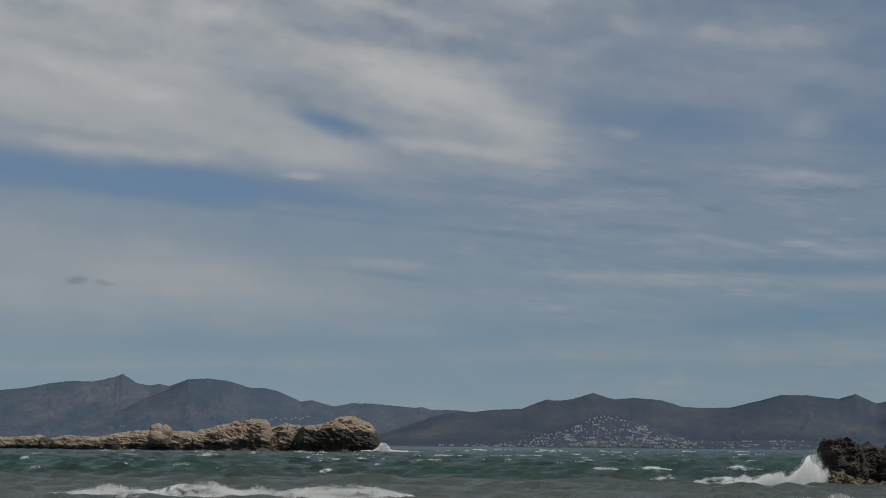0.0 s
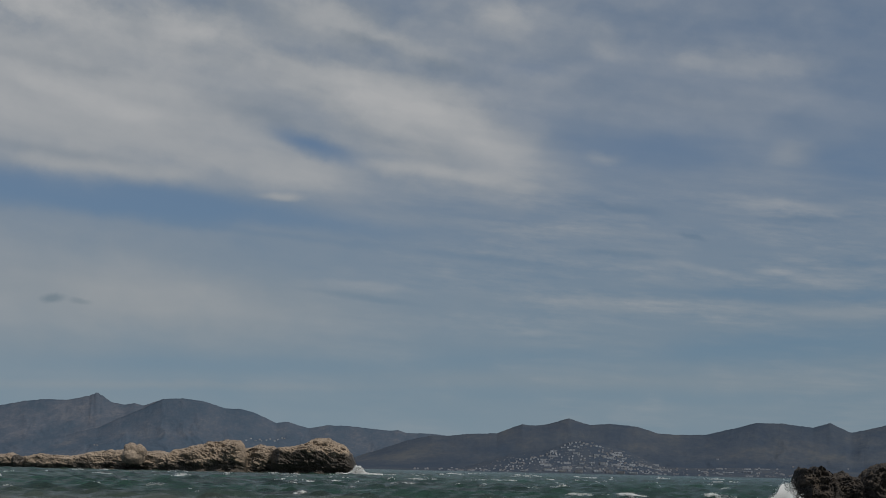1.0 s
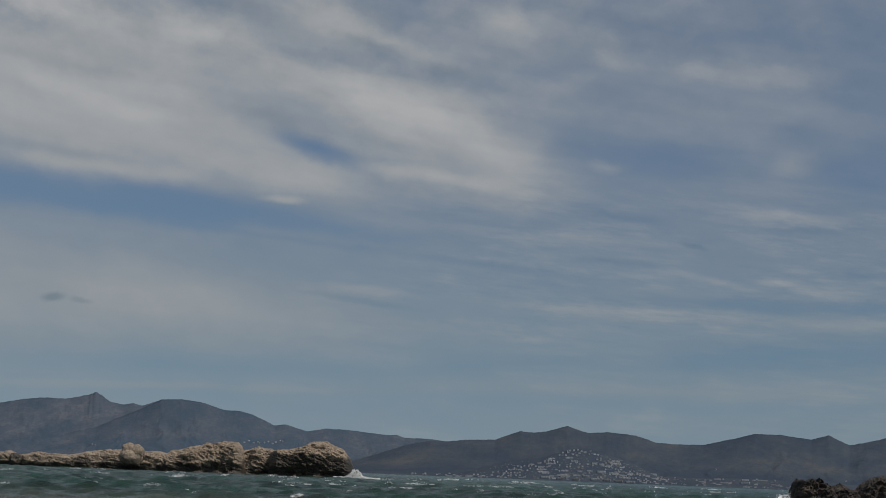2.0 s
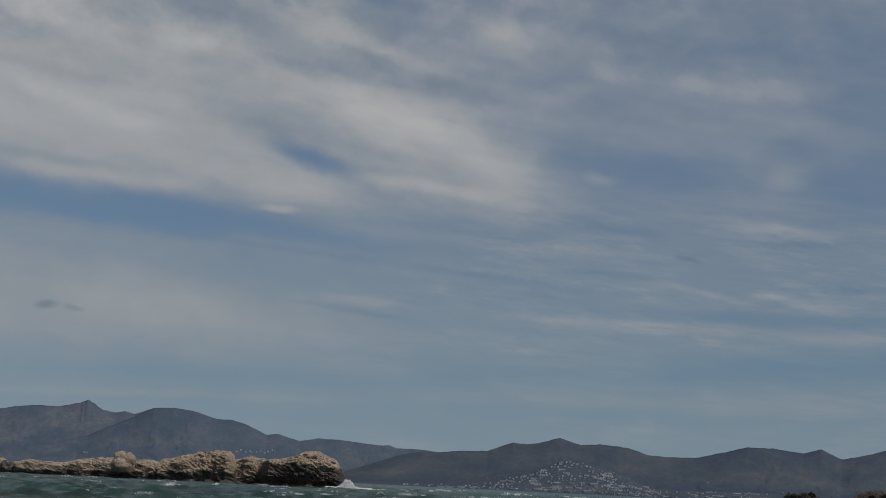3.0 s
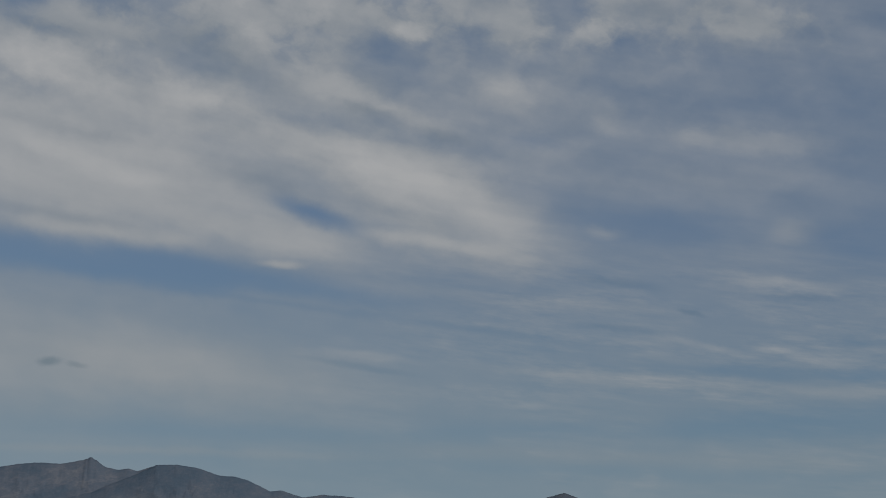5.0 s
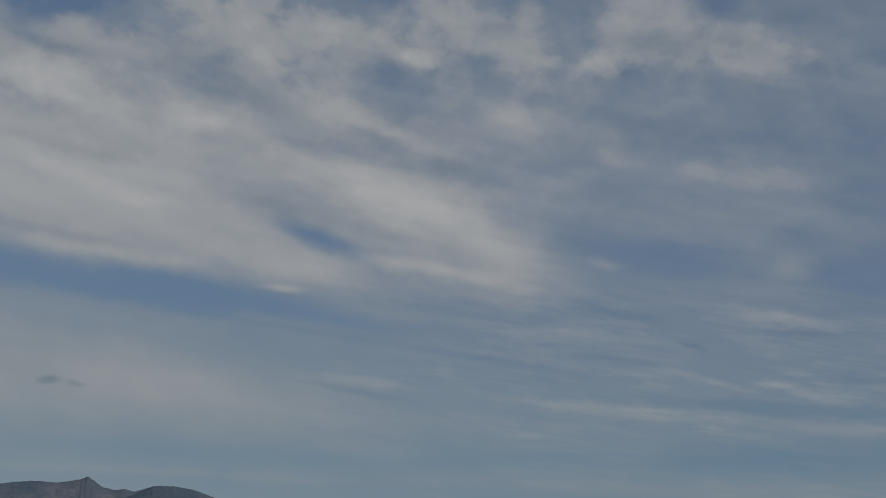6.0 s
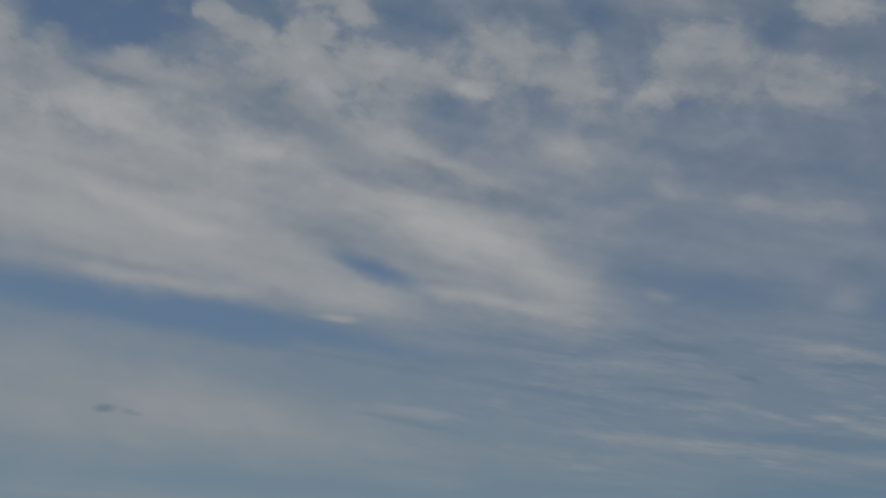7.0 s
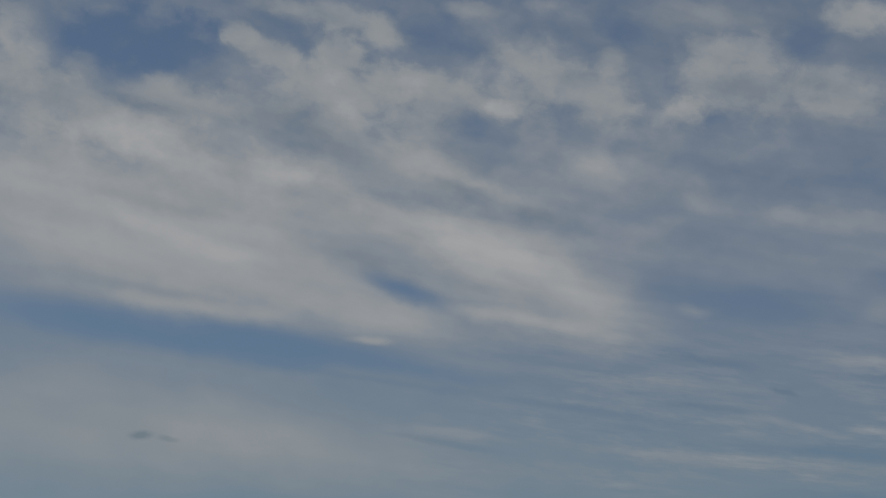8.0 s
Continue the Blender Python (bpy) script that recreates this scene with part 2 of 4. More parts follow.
totals = WN.new("ShaderNodeSeparateXYZ")
WL.new(cover, totals.inputs[0])
veil_sum, lit_sum = totals.outputs[0], totals.outputs[1]
streak = wnoise(wvec("ADD", stretched(5.5, 0.9, 3.0), wvec("MULTIPLY", warp_curl, (0.25, 0.35, 0))), 1.0, 5, 0.45)
threads = wnoise(stretched(2.2, 0.34, 11.0), 1.0, 5, 0.55)
ribs = wnoise(wvec("ADD", stretched(0.95, 0.20, 15.0), wvec("MULTIPLY", warp_curl, (0.6, 0.5, 0))), 1.0, 5, 0.6)
fluff = wnoise(wvec("ADD", stretched(2.6, 1.6, 5.0), wvec("MULTIPLY", warp_curl, (0.45, 0.45, 0))), 1.0, 5, 0.47)
billow_at = wvec("ADD", wvec("MULTIPLY", dome, (0.50, 0.66, 0)), wvec("MULTIPLY", warp_curl, (0.55, 0.55, 0)))
billow = wnoise(billow_at, 1.0, 6, 0.5)
# the side of each billow that faces the high sun is the brighter one
relief = wmath("SUBTRACT", billow, wnoise(wvec("ADD", billow_at, (0.05, 0.30, 0)), 1.0, 6, 0.5))


def swing(v, amount):
    return wmath("MULTIPLY", wmath("SUBTRACT", v, 0.5), amount)


low_sky = wmath("MULTIPLY", wmath("MULTIPLY", wstep(el_deg, 13.0, 8.0), wstep(az_deg, -9.0, 3.0)), wstep(fluff, 0.40, 0.60))
ribbed = wmath("MULTIPLY", wmath("MULTIPLY", wstep(el_deg, 11.0, 8.5), wstep(el_deg, 4.0, 5.5)), wmath("MULTIPLY", wstep(az_deg, -5.0, 4.0), wstep(streak, 0.36, 0.58)))
calm = wstep(el_deg, 9.0, 12.0, 0.45, 1.0)
high_sky = wmath("MULTIPLY", wstep(el_deg, 11.5, 16.0), wstep(az_deg, 7.0, -1.0, 0.45, 1.0))
veil = wmath("ADD", wmath("ADD", VEIL_BASE, veil_sum), wmath("MULTIPLY", calm, swing(streak, 0.22)))
veil = wmath("ADD", veil, wmath("ADD", swing(fluff, 0.20), wmath("MULTIPLY", low_sky, swing(threads, 0.34))))
veil = wmath("ADD", veil, wmath("MULTIPLY", high_sky, wmath("ADD", swing(billow, 0.30), wmath("MULTIPLY", relief, 0.20))))
veil = wstep(wmath("ADD", veil, wmath("MULTIPLY", ribbed, swing(ribs, 0.36))), -0.1, 1.05)
lit = wmath("ADD", wmath("ADD", LIT_BASE, lit_sum), wmath("MULTIPLY", calm, swing(fluff, 0.40)))
lit = wmath("ADD", lit, wmath("MULTIPLY", wstep(el_deg, 9.0, 15.0, 0.15, 1.0), wmath("MULTIPLY", relief, 0.50)))
lit = wmath("ADD", lit, wmath("MULTIPLY", ribbed, swing(ribs, 0.50)))
lit = wmath("ADD", wmath("ADD", lit, wmath("MULTIPLY", calm, swing(streak, 0.40))), wmath("MULTIPLY", low_sky, swing(threads, 0.42)), True)

air = WN.new("ShaderNodeTexSky")
air.sky_type, air.sun_disc = "NISHITA", False
high = wvec("NORMALIZE", wvec("ADD", wvec("MULTIPLY", coord.outputs["Generated"], (1, 1, 0.6)), (0, 0, 0.19)))
WL.new(high, air.inputs["Vector"])
air.sun_elevation, air.sun_rotation = radians(SUN_EL), radians(SUN_AZ)
blue = wmix(1.0, air.outputs[0], wmix(wstep(el_deg, 1.0, 13.0), BLUE_GAIN_LOW, BLUE_GAIN), "MULTIPLY")
cloud = wmix(lit, wmix(wstep(el_deg, 1.0, 13.0), CLOUD_GREY_LOW, CLOUD_GREY), CLOUD_WHITE)
back = WN.new("ShaderNodeBackground")
WL.new(wmix(veil, blue, cloud), back.inputs[0])
back.inputs[1].default_value = 0.1
wout = WN.new("ShaderNodeOutputWorld")
WL.new(back.outputs[0], wout.inputs[0])

sun = new("sun", bpy.data.lights.new("sun", "SUN"))
sun.data.energy, sun.data.angle, sun.data.color = SUN_POWER, radians(0.6), (1.0, 0.94, 0.85)
sun.matrix_world = look(heading(SUN_AZ, SUN_EL) * 50, (0, 0, 0))

# ---- materials ----
def material(name):
    m = bpy.data.materials.new(name)
    m.use_nodes = True
    return m, m.node_tree.nodes, m.node_tree.links, m.node_tree.nodes["Principled BSDF"]


def node(nodes, links, kind, ins=(), operation="", feature="", data_type="", blend_type="", interpolation_type=""):
    n = nodes.new(kind)
    if operation:
        n.operation = operation
    if feature:
        n.feature = feature
    if data_type:
        n.data_type = data_type
    if blend_type:
        n.blend_type = blend_type
    if interpolation_type:
        n.interpolation_type = interpolation_type
    for k, v in dict(ins).items():
        wire(links, v, n.inputs[k])
    return n


def ramp(nodes, links, fac, stops):
    n = nodes.new("ShaderNodeValToRGB")
    links.new(fac, n.inputs[0])
    while len(n.color_ramp.elements) < len(stops):
        n.color_ramp.elements.new(0.5)
    for e, (p, c) in zip(n.color_ramp.elements, stops):
        e.position, e.color = p, (*c, 1.0)
    return n.outputs[0]


def rock_material(name, pale, mid, dark, tide, grain=1.0, wet_rough=0.45, tide_fade=1.6):
    """Weathered limestone: pale and stained above, black lichen and weed below the height tide."""
    m, N, L, bsdf = material(name)
    tex = node(N, L, "ShaderNodeNewGeometry").outputs["Position"]
    big = node(N, L, "ShaderNodeTexNoise", {"Vector": tex, "Scale": 0.35 * grain, "Detail": 8.0, "Roughness": 0.65}).outputs[0]
    fine = node(N, L, "ShaderNodeTexNoise", {"Vector": tex, "Scale": 2.6 * grain, "Detail": 9.0, "Roughness": 0.7}).outputs[0]
    crack = node(N, L, "ShaderNodeTexVoronoi", {"Vector": tex, "Scale": 1.1 * grain}, feature="DISTANCE_TO_EDGE").outputs[0]
    mixed = node(N, L, "ShaderNodeMath", {0: big, 1: fine}, operation="ADD").outputs[0]
    stone = ramp(N, L, node(N, L, "ShaderNodeMath", {0: mixed, 1: 0.5}, operation="MULTIPLY").outputs[0],
                 [(0.36, dark), (0.47, mid), (0.60, pale)])
    seam = node(N, L, "ShaderNodeMapRange", {"Value": crack, "From Min": 0.0, "From Max": 0.06, "To Min": 0.55, "To Max": 1.0}).outputs[0]
    stone = node(N, L, "ShaderNodeMix", {"Factor": 1.0, 6: stone, 7: seam}, data_type="RGBA", blend_type="MULTIPLY").outputs[2]
    z = node(N, L, "ShaderNodeSeparateXYZ", {0: tex}).outputs[2]
    wob = node(N, L, "ShaderNodeMath", {0: big, 1: 5.0 * tide_fade}, operation="MULTIPLY").outputs[0]
    lift = node(N, L, "ShaderNodeMath", {0: z, 1: wob}, operation="ADD").outputs[0]
    above = node(N, L, "ShaderNodeMapRange", {"Value": lift, "From Min": tide + 2.5 * tide_fade - 0.35 * tide_fade,
                 "From Max": tide + 2.5 * tide_fade + 0.35 * tide_fade}, interpolation_type="SMOOTHSTEP").outputs[0]
    lichen = ramp(N, L, fine, [(0.33, (0.022, 0.019, 0.016)), (0.55, (0.066, 0.054, 0.042)), (0.75, (0.13, 0.10, 0.072))])
    col = node(N, L, "ShaderNodeMix", {"Factor": above, 6: lichen, 7: stone}, data_type="RGBA").outputs[2]
    L.new(col, bsdf.inputs["Base Color"])
    rough = node(N, L, "ShaderNodeMapRange", {"Value": above, "To Min": wet_rough, "To Max": 0.92}).outputs[0]
    L.new(rough, bsdf.inputs["Roughness"])
    bump = node(N, L, "ShaderNodeBump", {"Height": mixed, "Strength": 0.9, "Distance": 0.25 / grain})
    L.new(bump.outputs[0], bsdf.inputs["Normal"])
    return m


def hill_material(name, scrub, bare, field, scale):
    """Far slopes: dark garrigue, bare slate, dry clearings, with distance haze in their colours."""
    m, N, L, bsdf = material(name)
    tex = node(N, L, "ShaderNodeNewGeometry").outputs["Position"]
    wide = node(N, L, "ShaderNodeTexNoise", {"Vector": tex, "Scale": scale, "Detail": 7.0, "Roughness": 0.6}).outputs[0]
    small = node(N, L, "ShaderNodeTexNoise", {"Vector": tex, "Scale": scale * 9, "Detail": 6.0, "Roughness": 0.7}).outputs[0]
    both = node(N, L, "ShaderNodeMath", {0: node(N, L, "ShaderNodeMath", {0: wide, 1: 0.65}, operation="MULTIPLY").outputs[0],
                1: node(N, L, "ShaderNodeMath", {0: small, 1: 0.35}, operation="MULTIPLY").outputs[0]}, operation="ADD").outputs[0]
    col = ramp(N, L, both, [(0.42, scrub), (0.54, bare), (0.66, field)])
    L.new(col, bsdf.inputs["Base Color"])
    bsdf.inputs["Roughness"].default_value, bsdf.inputs["Specular IOR Level"].default_value = 1.0, 0.0
    bump = node(N, L, "ShaderNodeBump", {"Height": small, "Strength": 0.5, "Distance": 4.0})
    L.new(bump.outputs[0], bsdf.inputs["Normal"])
    return m


def plain_material(name, a, b, scale, rough=0.8, bump_d=0.01):
    m, N, L, bsdf = material(name)
    tex = node(N, L, "ShaderNodeNewGeometry").outputs["Position"]
    n = node(N, L, "ShaderNodeTexNoise", {"Vector": tex, "Scale": scale, "Detail": 6.0}).outputs[0]
    L.new(ramp(N, L, n, [(0.35, a), (0.65, b)]), bsdf.inputs["Base Color"])
    bsdf.inputs["Roughness"].default_value = rough
    L.new(node(N, L, "ShaderNodeBump", {"Height": n, "Distance": bump_d}).outputs[0], bsdf.inputs["Normal"])
    return m


def sea_material():
    m, N, L, bsdf = material("sea_water")
    tex = node(N, L, "ShaderNodeNewGeometry").outputs["Position"]
    shoal = node(N, L, "ShaderNodeTexNoise", {"Vector": node(N, L, "ShaderNodeMapping", {"Vector": tex, "Scale": (0.012, 0.03, 0.0)}).outputs[0],
                 "Scale": 1.0, "Detail": 4.0}).outputs[0]
    streaks = node(N, L, "ShaderNodeTexNoise", {"Vector": node(N, L, "ShaderNodeMapping", {"Vector": tex, "Scale": (0.09, 0.20, 0.0)}).outputs[0],
                   "Scale": 1.0, "Detail": 6.0, "Roughness": 0.65}).outputs[0]
    depth = node(N, L, "ShaderNodeMath", {0: node(N, L, "ShaderNodeMath", {0: shoal, 1: 0.6}, operation="MULTIPLY").outputs[0],
                 1: node(N, L, "ShaderNodeMath", {0: streaks, 1: 0.4}, operation="MULTIPLY").outputs[0]}, operation="ADD").outputs[0]
    col = ramp(N, L, depth, [(0.40, SEA_DEEP), (0.58, SEA_GREEN)])
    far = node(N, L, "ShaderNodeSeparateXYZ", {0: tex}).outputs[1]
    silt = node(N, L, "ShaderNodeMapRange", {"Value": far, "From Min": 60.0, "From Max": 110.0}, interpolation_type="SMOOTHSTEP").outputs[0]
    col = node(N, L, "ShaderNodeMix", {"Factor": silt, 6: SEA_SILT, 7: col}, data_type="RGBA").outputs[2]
    white = node(N, L, "ShaderNodeAttribute")
    white.attribute_name = "froth"
    lace = node(N, L, "ShaderNodeTexNoise", {"Vector": node(N, L, "ShaderNodeMapping", {"Vector": tex, "Scale": (2.4, 0.9, 5.0)}).outputs[0],
                "Scale": 1.0, "Detail": 9.0, "Roughness": 0.72}).outputs[0]
    edge = node(N, L, "ShaderNodeMath", {0: node(N, L, "ShaderNodeMath", {0: white.outputs["Fac"], 1: 0.52}, operation="MULTIPLY").outputs[0], 1: node(N, L, "ShaderNodeMath", {0: lace, 1: 2.6}, operation="MULTIPLY").outputs[0]},
                operation="ADD").outputs[0]
    foam = node(N, L, "ShaderNodeMapRange", {"Value": edge, "From Min": 1.50, "From Max": 1.92}, interpolation_type="SMOOTHSTEP").outputs[0]
    there = node(N, L, "ShaderNodeMapRange", {"Value": white.outputs["Fac"], "From Min": 0.04, "From Max": 0.30}, interpolation_type="SMOOTHSTEP").outputs[0]
    foam = node(N, L, "ShaderNodeMath", {0: foam, 1: there}, operation="MULTIPLY").outputs[0]
    L.new(node(N, L, "ShaderNodeMix", {"Factor": foam, 6: col, 7: ramp(N, L, lace, [(0.36, (0.50, 0.55, 0.55)), (0.56, (0.86, 0.88, 0.88))])}, data_type="RGBA").outputs[2], bsdf.inputs["Base Color"])
    L.new(node(N, L, "ShaderNodeMapRange", {"Value": foam, "To Min": 0.22, "To Max": 0.9}).outputs[0], bsdf.inputs["Roughness"])
    bsdf.inputs["IOR"].default_value, bsdf.inputs["Specular IOR Level"].default_value = 1.33, 0.24
    chop = node(N, L, "ShaderNodeTexNoise", {"Vector": node(N, L, "ShaderNodeMapping", {"Vector": tex, "Scale": (1.3, 1.1, 1.0)}).outputs[0],
                "Scale": 1.0, "Detail": 9.0, "Roughness": 0.68}).outputs[0]
    rough = node(N, L, "ShaderNodeMath", {0: chop, 1: node(N, L, "ShaderNodeMath", {0: foam, 1: lace}, operation="MULTIPLY").outputs[0]}, operation="ADD").outputs[0]
    L.new(node(N, L, "ShaderNodeBump", {"Height": rough, "Strength": 1.0, "Distance": 0.45}).outputs[0], bsdf.inputs["Normal"])
    return m


def foam_material():
    """Froth: light passes through the thin bubbles as well as bouncing off them."""
    m, N, L, bsdf = material("foam")
    tex = node(N, L, "ShaderNodeNewGeometry").outputs["Position"]
    n = node(N, L, "ShaderNodeTexNoise", {"Vector": tex, "Scale": 3.0, "Detail": 7.0, "Roughness": 0.7}).outputs[0]
    col = ramp(N, L, n, [(0.3, (0.78, 0.81, 0.81)), (0.6, (0.92, 0.94, 0.94))])
    face = node(N, L, "ShaderNodeNewGeometry").outputs["Normal"]
    soft = node(N, L, "ShaderNodeVectorMath", {0: face, 1: (0.0, -0.9, 1.5)}, operation="ADD").outputs[0]
    soft = node(N, L, "ShaderNodeVectorMath", {0: soft}, operation="NORMALIZE").outputs[0]
    diff = node(N, L, "ShaderNodeBsdfDiffuse", {"Color": col, "Normal": soft}).outputs[0]
    thin = node(N, L, "ShaderNodeBsdfTranslucent", {"Color": col}).outputs[0]
    both = node(N, L, "ShaderNodeMixShader", {0: 0.35, 1: diff, 2: thin}).outputs[0]
    N.remove(bsdf)
    L.new(both, N["Material Output"].inputs["Surface"])
    return m


ISLET_ROCK = rock_material("islet_limestone", (0.33, 0.268, 0.205), (0.235, 0.187, 0.142), (0.15, 0.115, 0.085), 1.3, 1.0)
DOME_ROCK = rock_material("islet_dome_limestone", (0.33, 0.262, 0.195), (0.23, 0.18, 0.134), (0.14, 0.11, 0.08), 2.5, 1.0)
BLOCK_ROCK = rock_material("islet_lichen_limestone", (0.34, 0.27, 0.2), (0.23, 0.18, 0.133), (0.12, 0.095, 0.07), 5.3, 1.0)
SHORE_ROCK = rock_material("shore_pitted_rock", (0.085, 0.066, 0.048), (0.028, 0.023, 0.019), (0.010, 0.009, 0.008), -0.2, 3.0, 0.5, 0.15)
WEED_ROCK = rock_material("weedy_pale_rock", (0.17, 0.145, 0.09), (0.085, 0.072, 0.044), (0.03, 0.026, 0.017), -0.4, 4.0, 0.6, 0.1)
# the blue in these slope colours stands in for haze over the bay
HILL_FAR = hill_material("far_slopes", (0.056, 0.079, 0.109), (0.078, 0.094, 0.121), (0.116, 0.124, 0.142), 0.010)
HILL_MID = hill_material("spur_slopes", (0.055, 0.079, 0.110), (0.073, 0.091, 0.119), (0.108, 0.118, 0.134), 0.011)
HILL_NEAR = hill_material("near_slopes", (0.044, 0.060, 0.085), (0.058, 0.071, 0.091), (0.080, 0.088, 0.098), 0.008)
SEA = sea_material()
FOAM = foam_material()
SAND = plain_material("beach_sand", (0.34, 0.28, 0.20), (0.45, 0.38, 0.28), 0.8, 0.95)
# haze put into the wall colours: PLASTER dimmed and blued, HAZY more so
PLASTER = plain_material("white_plaster", (0.25, 0.274, 0.306), (0.42, 0.45, 0.49), 0.05, 0.9)
OCHRE = plain_material("ochre_plaster", (0.20, 0.205, 0.22), (0.27, 0.275, 0.29), 0.15, 0.9)
HAZY = plain_material("hazed_plaster", (0.12, 0.13, 0.15), (0.20, 0.215, 0.24), 0.05, 0.9)
TILE = plain_material("roof_tile", (0.15, 0.14, 0.14), (0.22, 0.205, 0.20), 0.3, 0.9)
PANE = plain_material("shuttered_window", (0.10, 0.11, 0.13), (0.14, 0.15, 0.17), 0.3, 0.2)


# ---- building helpers ----
def mesh_from(name, verts, faces, mat, smooth=True):
    me = bpy.data.meshes.new(name)
    me.from_pydata([tuple(v) for v in verts], [], faces)
    me.materials.append(mat)
    if smooth:
        me.polygons.foreach_set("use_smooth", [True] * len(me.polygons))
    me.update()
    return me


def part(name, bm, mat, parent, label=""):
    me = bpy.data.meshes.new(name)
    bm.to_mesh(me)
    bm.free()
    me.materials.append(mat)
    ob = new(name, me)
    ob.parent = parent
    return tagged(ob, label)


def grid_faces(rows, cols):
    i = np.arange((rows - 1) * (cols - 1))
    r, c = i // (cols - 1), i % (cols - 1)
    a = r * cols + c
    return np.stack([a, a + 1, a + cols + 1, a + cols], 1).tolist()


TABLES = {}


def lattice(seed, size=256):
    if seed not in TABLES:
        TABLES[seed] = np.random.RandomState(seed).rand(size, size)
    return TABLES[seed]


def smooth_noise(x, y, table):
    n = len(table)
    xi, yi = np.floor(x).astype(int), np.floor(y).astype(int)
    fx, fy = x - xi, y - yi
    fx, fy = fx * fx * (3 - 2 * fx), fy * fy * (3 - 2 * fy)
    g = lambda a, b: table[a % n, b % n]
    return (g(xi, yi) * (1 - fx) + g(xi + 1, yi) * fx) * (1 - fy) + (g(xi, yi + 1) * (1 - fx) + g(xi + 1, yi + 1) * fx) * fy


def fbm(x, y, seed, octaves=5, gain=0.5):
    total, amp, norm = 0.0, 1.0, 0.0
    for o in range(octaves):
        total = total + amp * smooth_noise(x * 2 ** o + 17.3 * o, y * 2 ** o + 5.1 * o, lattice(seed + o))
        norm, amp = norm + amp, amp * gain
    return total / norm - 0.5


# ---- sea: one sheet, waves drawn by the onshore wind ----
WAVES = [(31, 0.10, 8), (19, 0.08, -14), (12.5, 0.07, 24), (8.1, 0.07, -33), (5.3, 0.085, 30), (3.4, 0.10, -12), (2.1, 0.09, 22), (1.3, 0.065, -26)]


BREAKERS = [  # two ends of a breaking crest, its height and its width
    (-14.3, 53.0, -1.5, 57.5, 0.30, 1.2), (8.8, 113.5, 14.6, 110.0, 0.20, 1.1), (11.5, 57.0, 16.6, 58.0, 0.10, 0.6),
    (10.0, 90.0, 17.8, 79.6, 0.32, 0.8), (-17.5, 121.0, -9.5, 115.0, 0.26, 0.9)]


def breakers(x, y):
    """Height and foam of the breaking crests."""
    z, white = np.zeros(x.shape), np.zeros(x.shape)
    left, right, close, beyond = x.min(), x.max(), y.min(), y.max()
    for k, (x0, y0, x1, y1, high, wide) in enumerate(BREAKERS + CAPS):
        edge = 5 * wide + 2
        if max(x0, x1) + edge < left or min(x0, x1) - edge > right or max(y0, y1) + edge < close or min(y0, y1) - edge > beyond:
            continue
        ux, uy = x1 - x0, y1 - y0
        run = math.hypot(ux, uy)
        t = ((x - x0) * ux + (y - y0) * uy) / run ** 2
        off = ((x - x0) * -uy + (y - y0) * ux) / run
        near = np.nonzero((np.abs(t - 0.5) < 0.6) & (np.abs(off) < 5 * wide))
        xs, ys, t, off = x[near], y[near], t[near], off[near]
        off = off + wide * (0.9 * fbm(xs / 7, ys / 7, 77, 2) + 0.4 * fbm(xs / 1.6, ys / 1.6, 79, 2))
        ends = np.clip(1 - (np.abs(t - 0.5) * 2) ** 4, 0, 1) * (0.8 + (0.35 if k < len(BREAKERS) else 0.8) * fbm(t * run / 3.0, t * 0 + x0, 78, 3))
        face = np.where(off < 0, np.exp(-(off / (wide * 0.5)) ** 2), np.exp(-(off / (wide * 1.6)) ** 2))
        churn = fbm(xs * 1.8, ys * 0.9, 81, 5, 0.7)
        z[near] += high * ends * face * (1 + (0.8 if k < len(BREAKERS) else 1.6) * churn)
        bite = np.where(off < 0, np.exp(-(off / (wide * 1.1)) ** 2), np.exp(-(off / (wide * 0.35)) ** 2))
        white[near] = np.maximum(white[near], np.clip(ends * 1.6, 0, 1) * bite * 1.15)
    return z, white


def scatter_caps():
    """Short whitecaps all over the bay, larger swells farther out."""
    rng = random.Random(8)
    caps = []
    for k in range(210):
        d = 95 * (850 / 95) ** rng.random()
        az = radians(rng.uniform(-15.5, 15.5))
        x, y = d * math.sin(az), d * math.cos(az)
        if (y > 380 and -130 < x < -15) or (66 < y < 95 and x > 11):
            continue
        run = (0.5 + 3.0 * rng.random() ** 2) * (0.8 + d / 300)
        turn = radians(rng.uniform(-18, 22))
        caps.append((x, y, x + run * math.cos(turn), y + run * math.sin(turn), rng.uniform(0.06, 0.16) + d / 6000, 0.34 + d / 700))
    return caps


CAPS = scatter_caps()


def swell(x, y):
    d = np.hypot(x, y)
    z = 0.0
    for k, (length, amp, turn) in enumerate(WAVES):
        a = radians(turn)
        bend = 5.0 * fbm(x / (5 * length) + k, y / (5 * length), 40 + k, 3)
        ph = (x * math.sin(a) + y * math.cos(a)) / length * 2 * math.pi + bend + k * 1.7
        crest = (0.5 + 0.5 * np.sin(ph)) ** 2.8 - 0.31
        group = np.clip(2.4 * (fbm(x / (length * 1.5), y / (length * 1.2), 60 + k, 2) + 0.40), 0.1, 2.0)
        fade = np.clip(1.6 - d / (length * 55), 0.0, 1.0)
        z = z + amp * 2.2 * crest * group * (0.6 + 0.4 * fade)
    return z * np.clip((d - 10) / 90, 0.45, 1.0)


def sea_height(x, y):
    return swell(x, y) + breakers(x, y)[0]


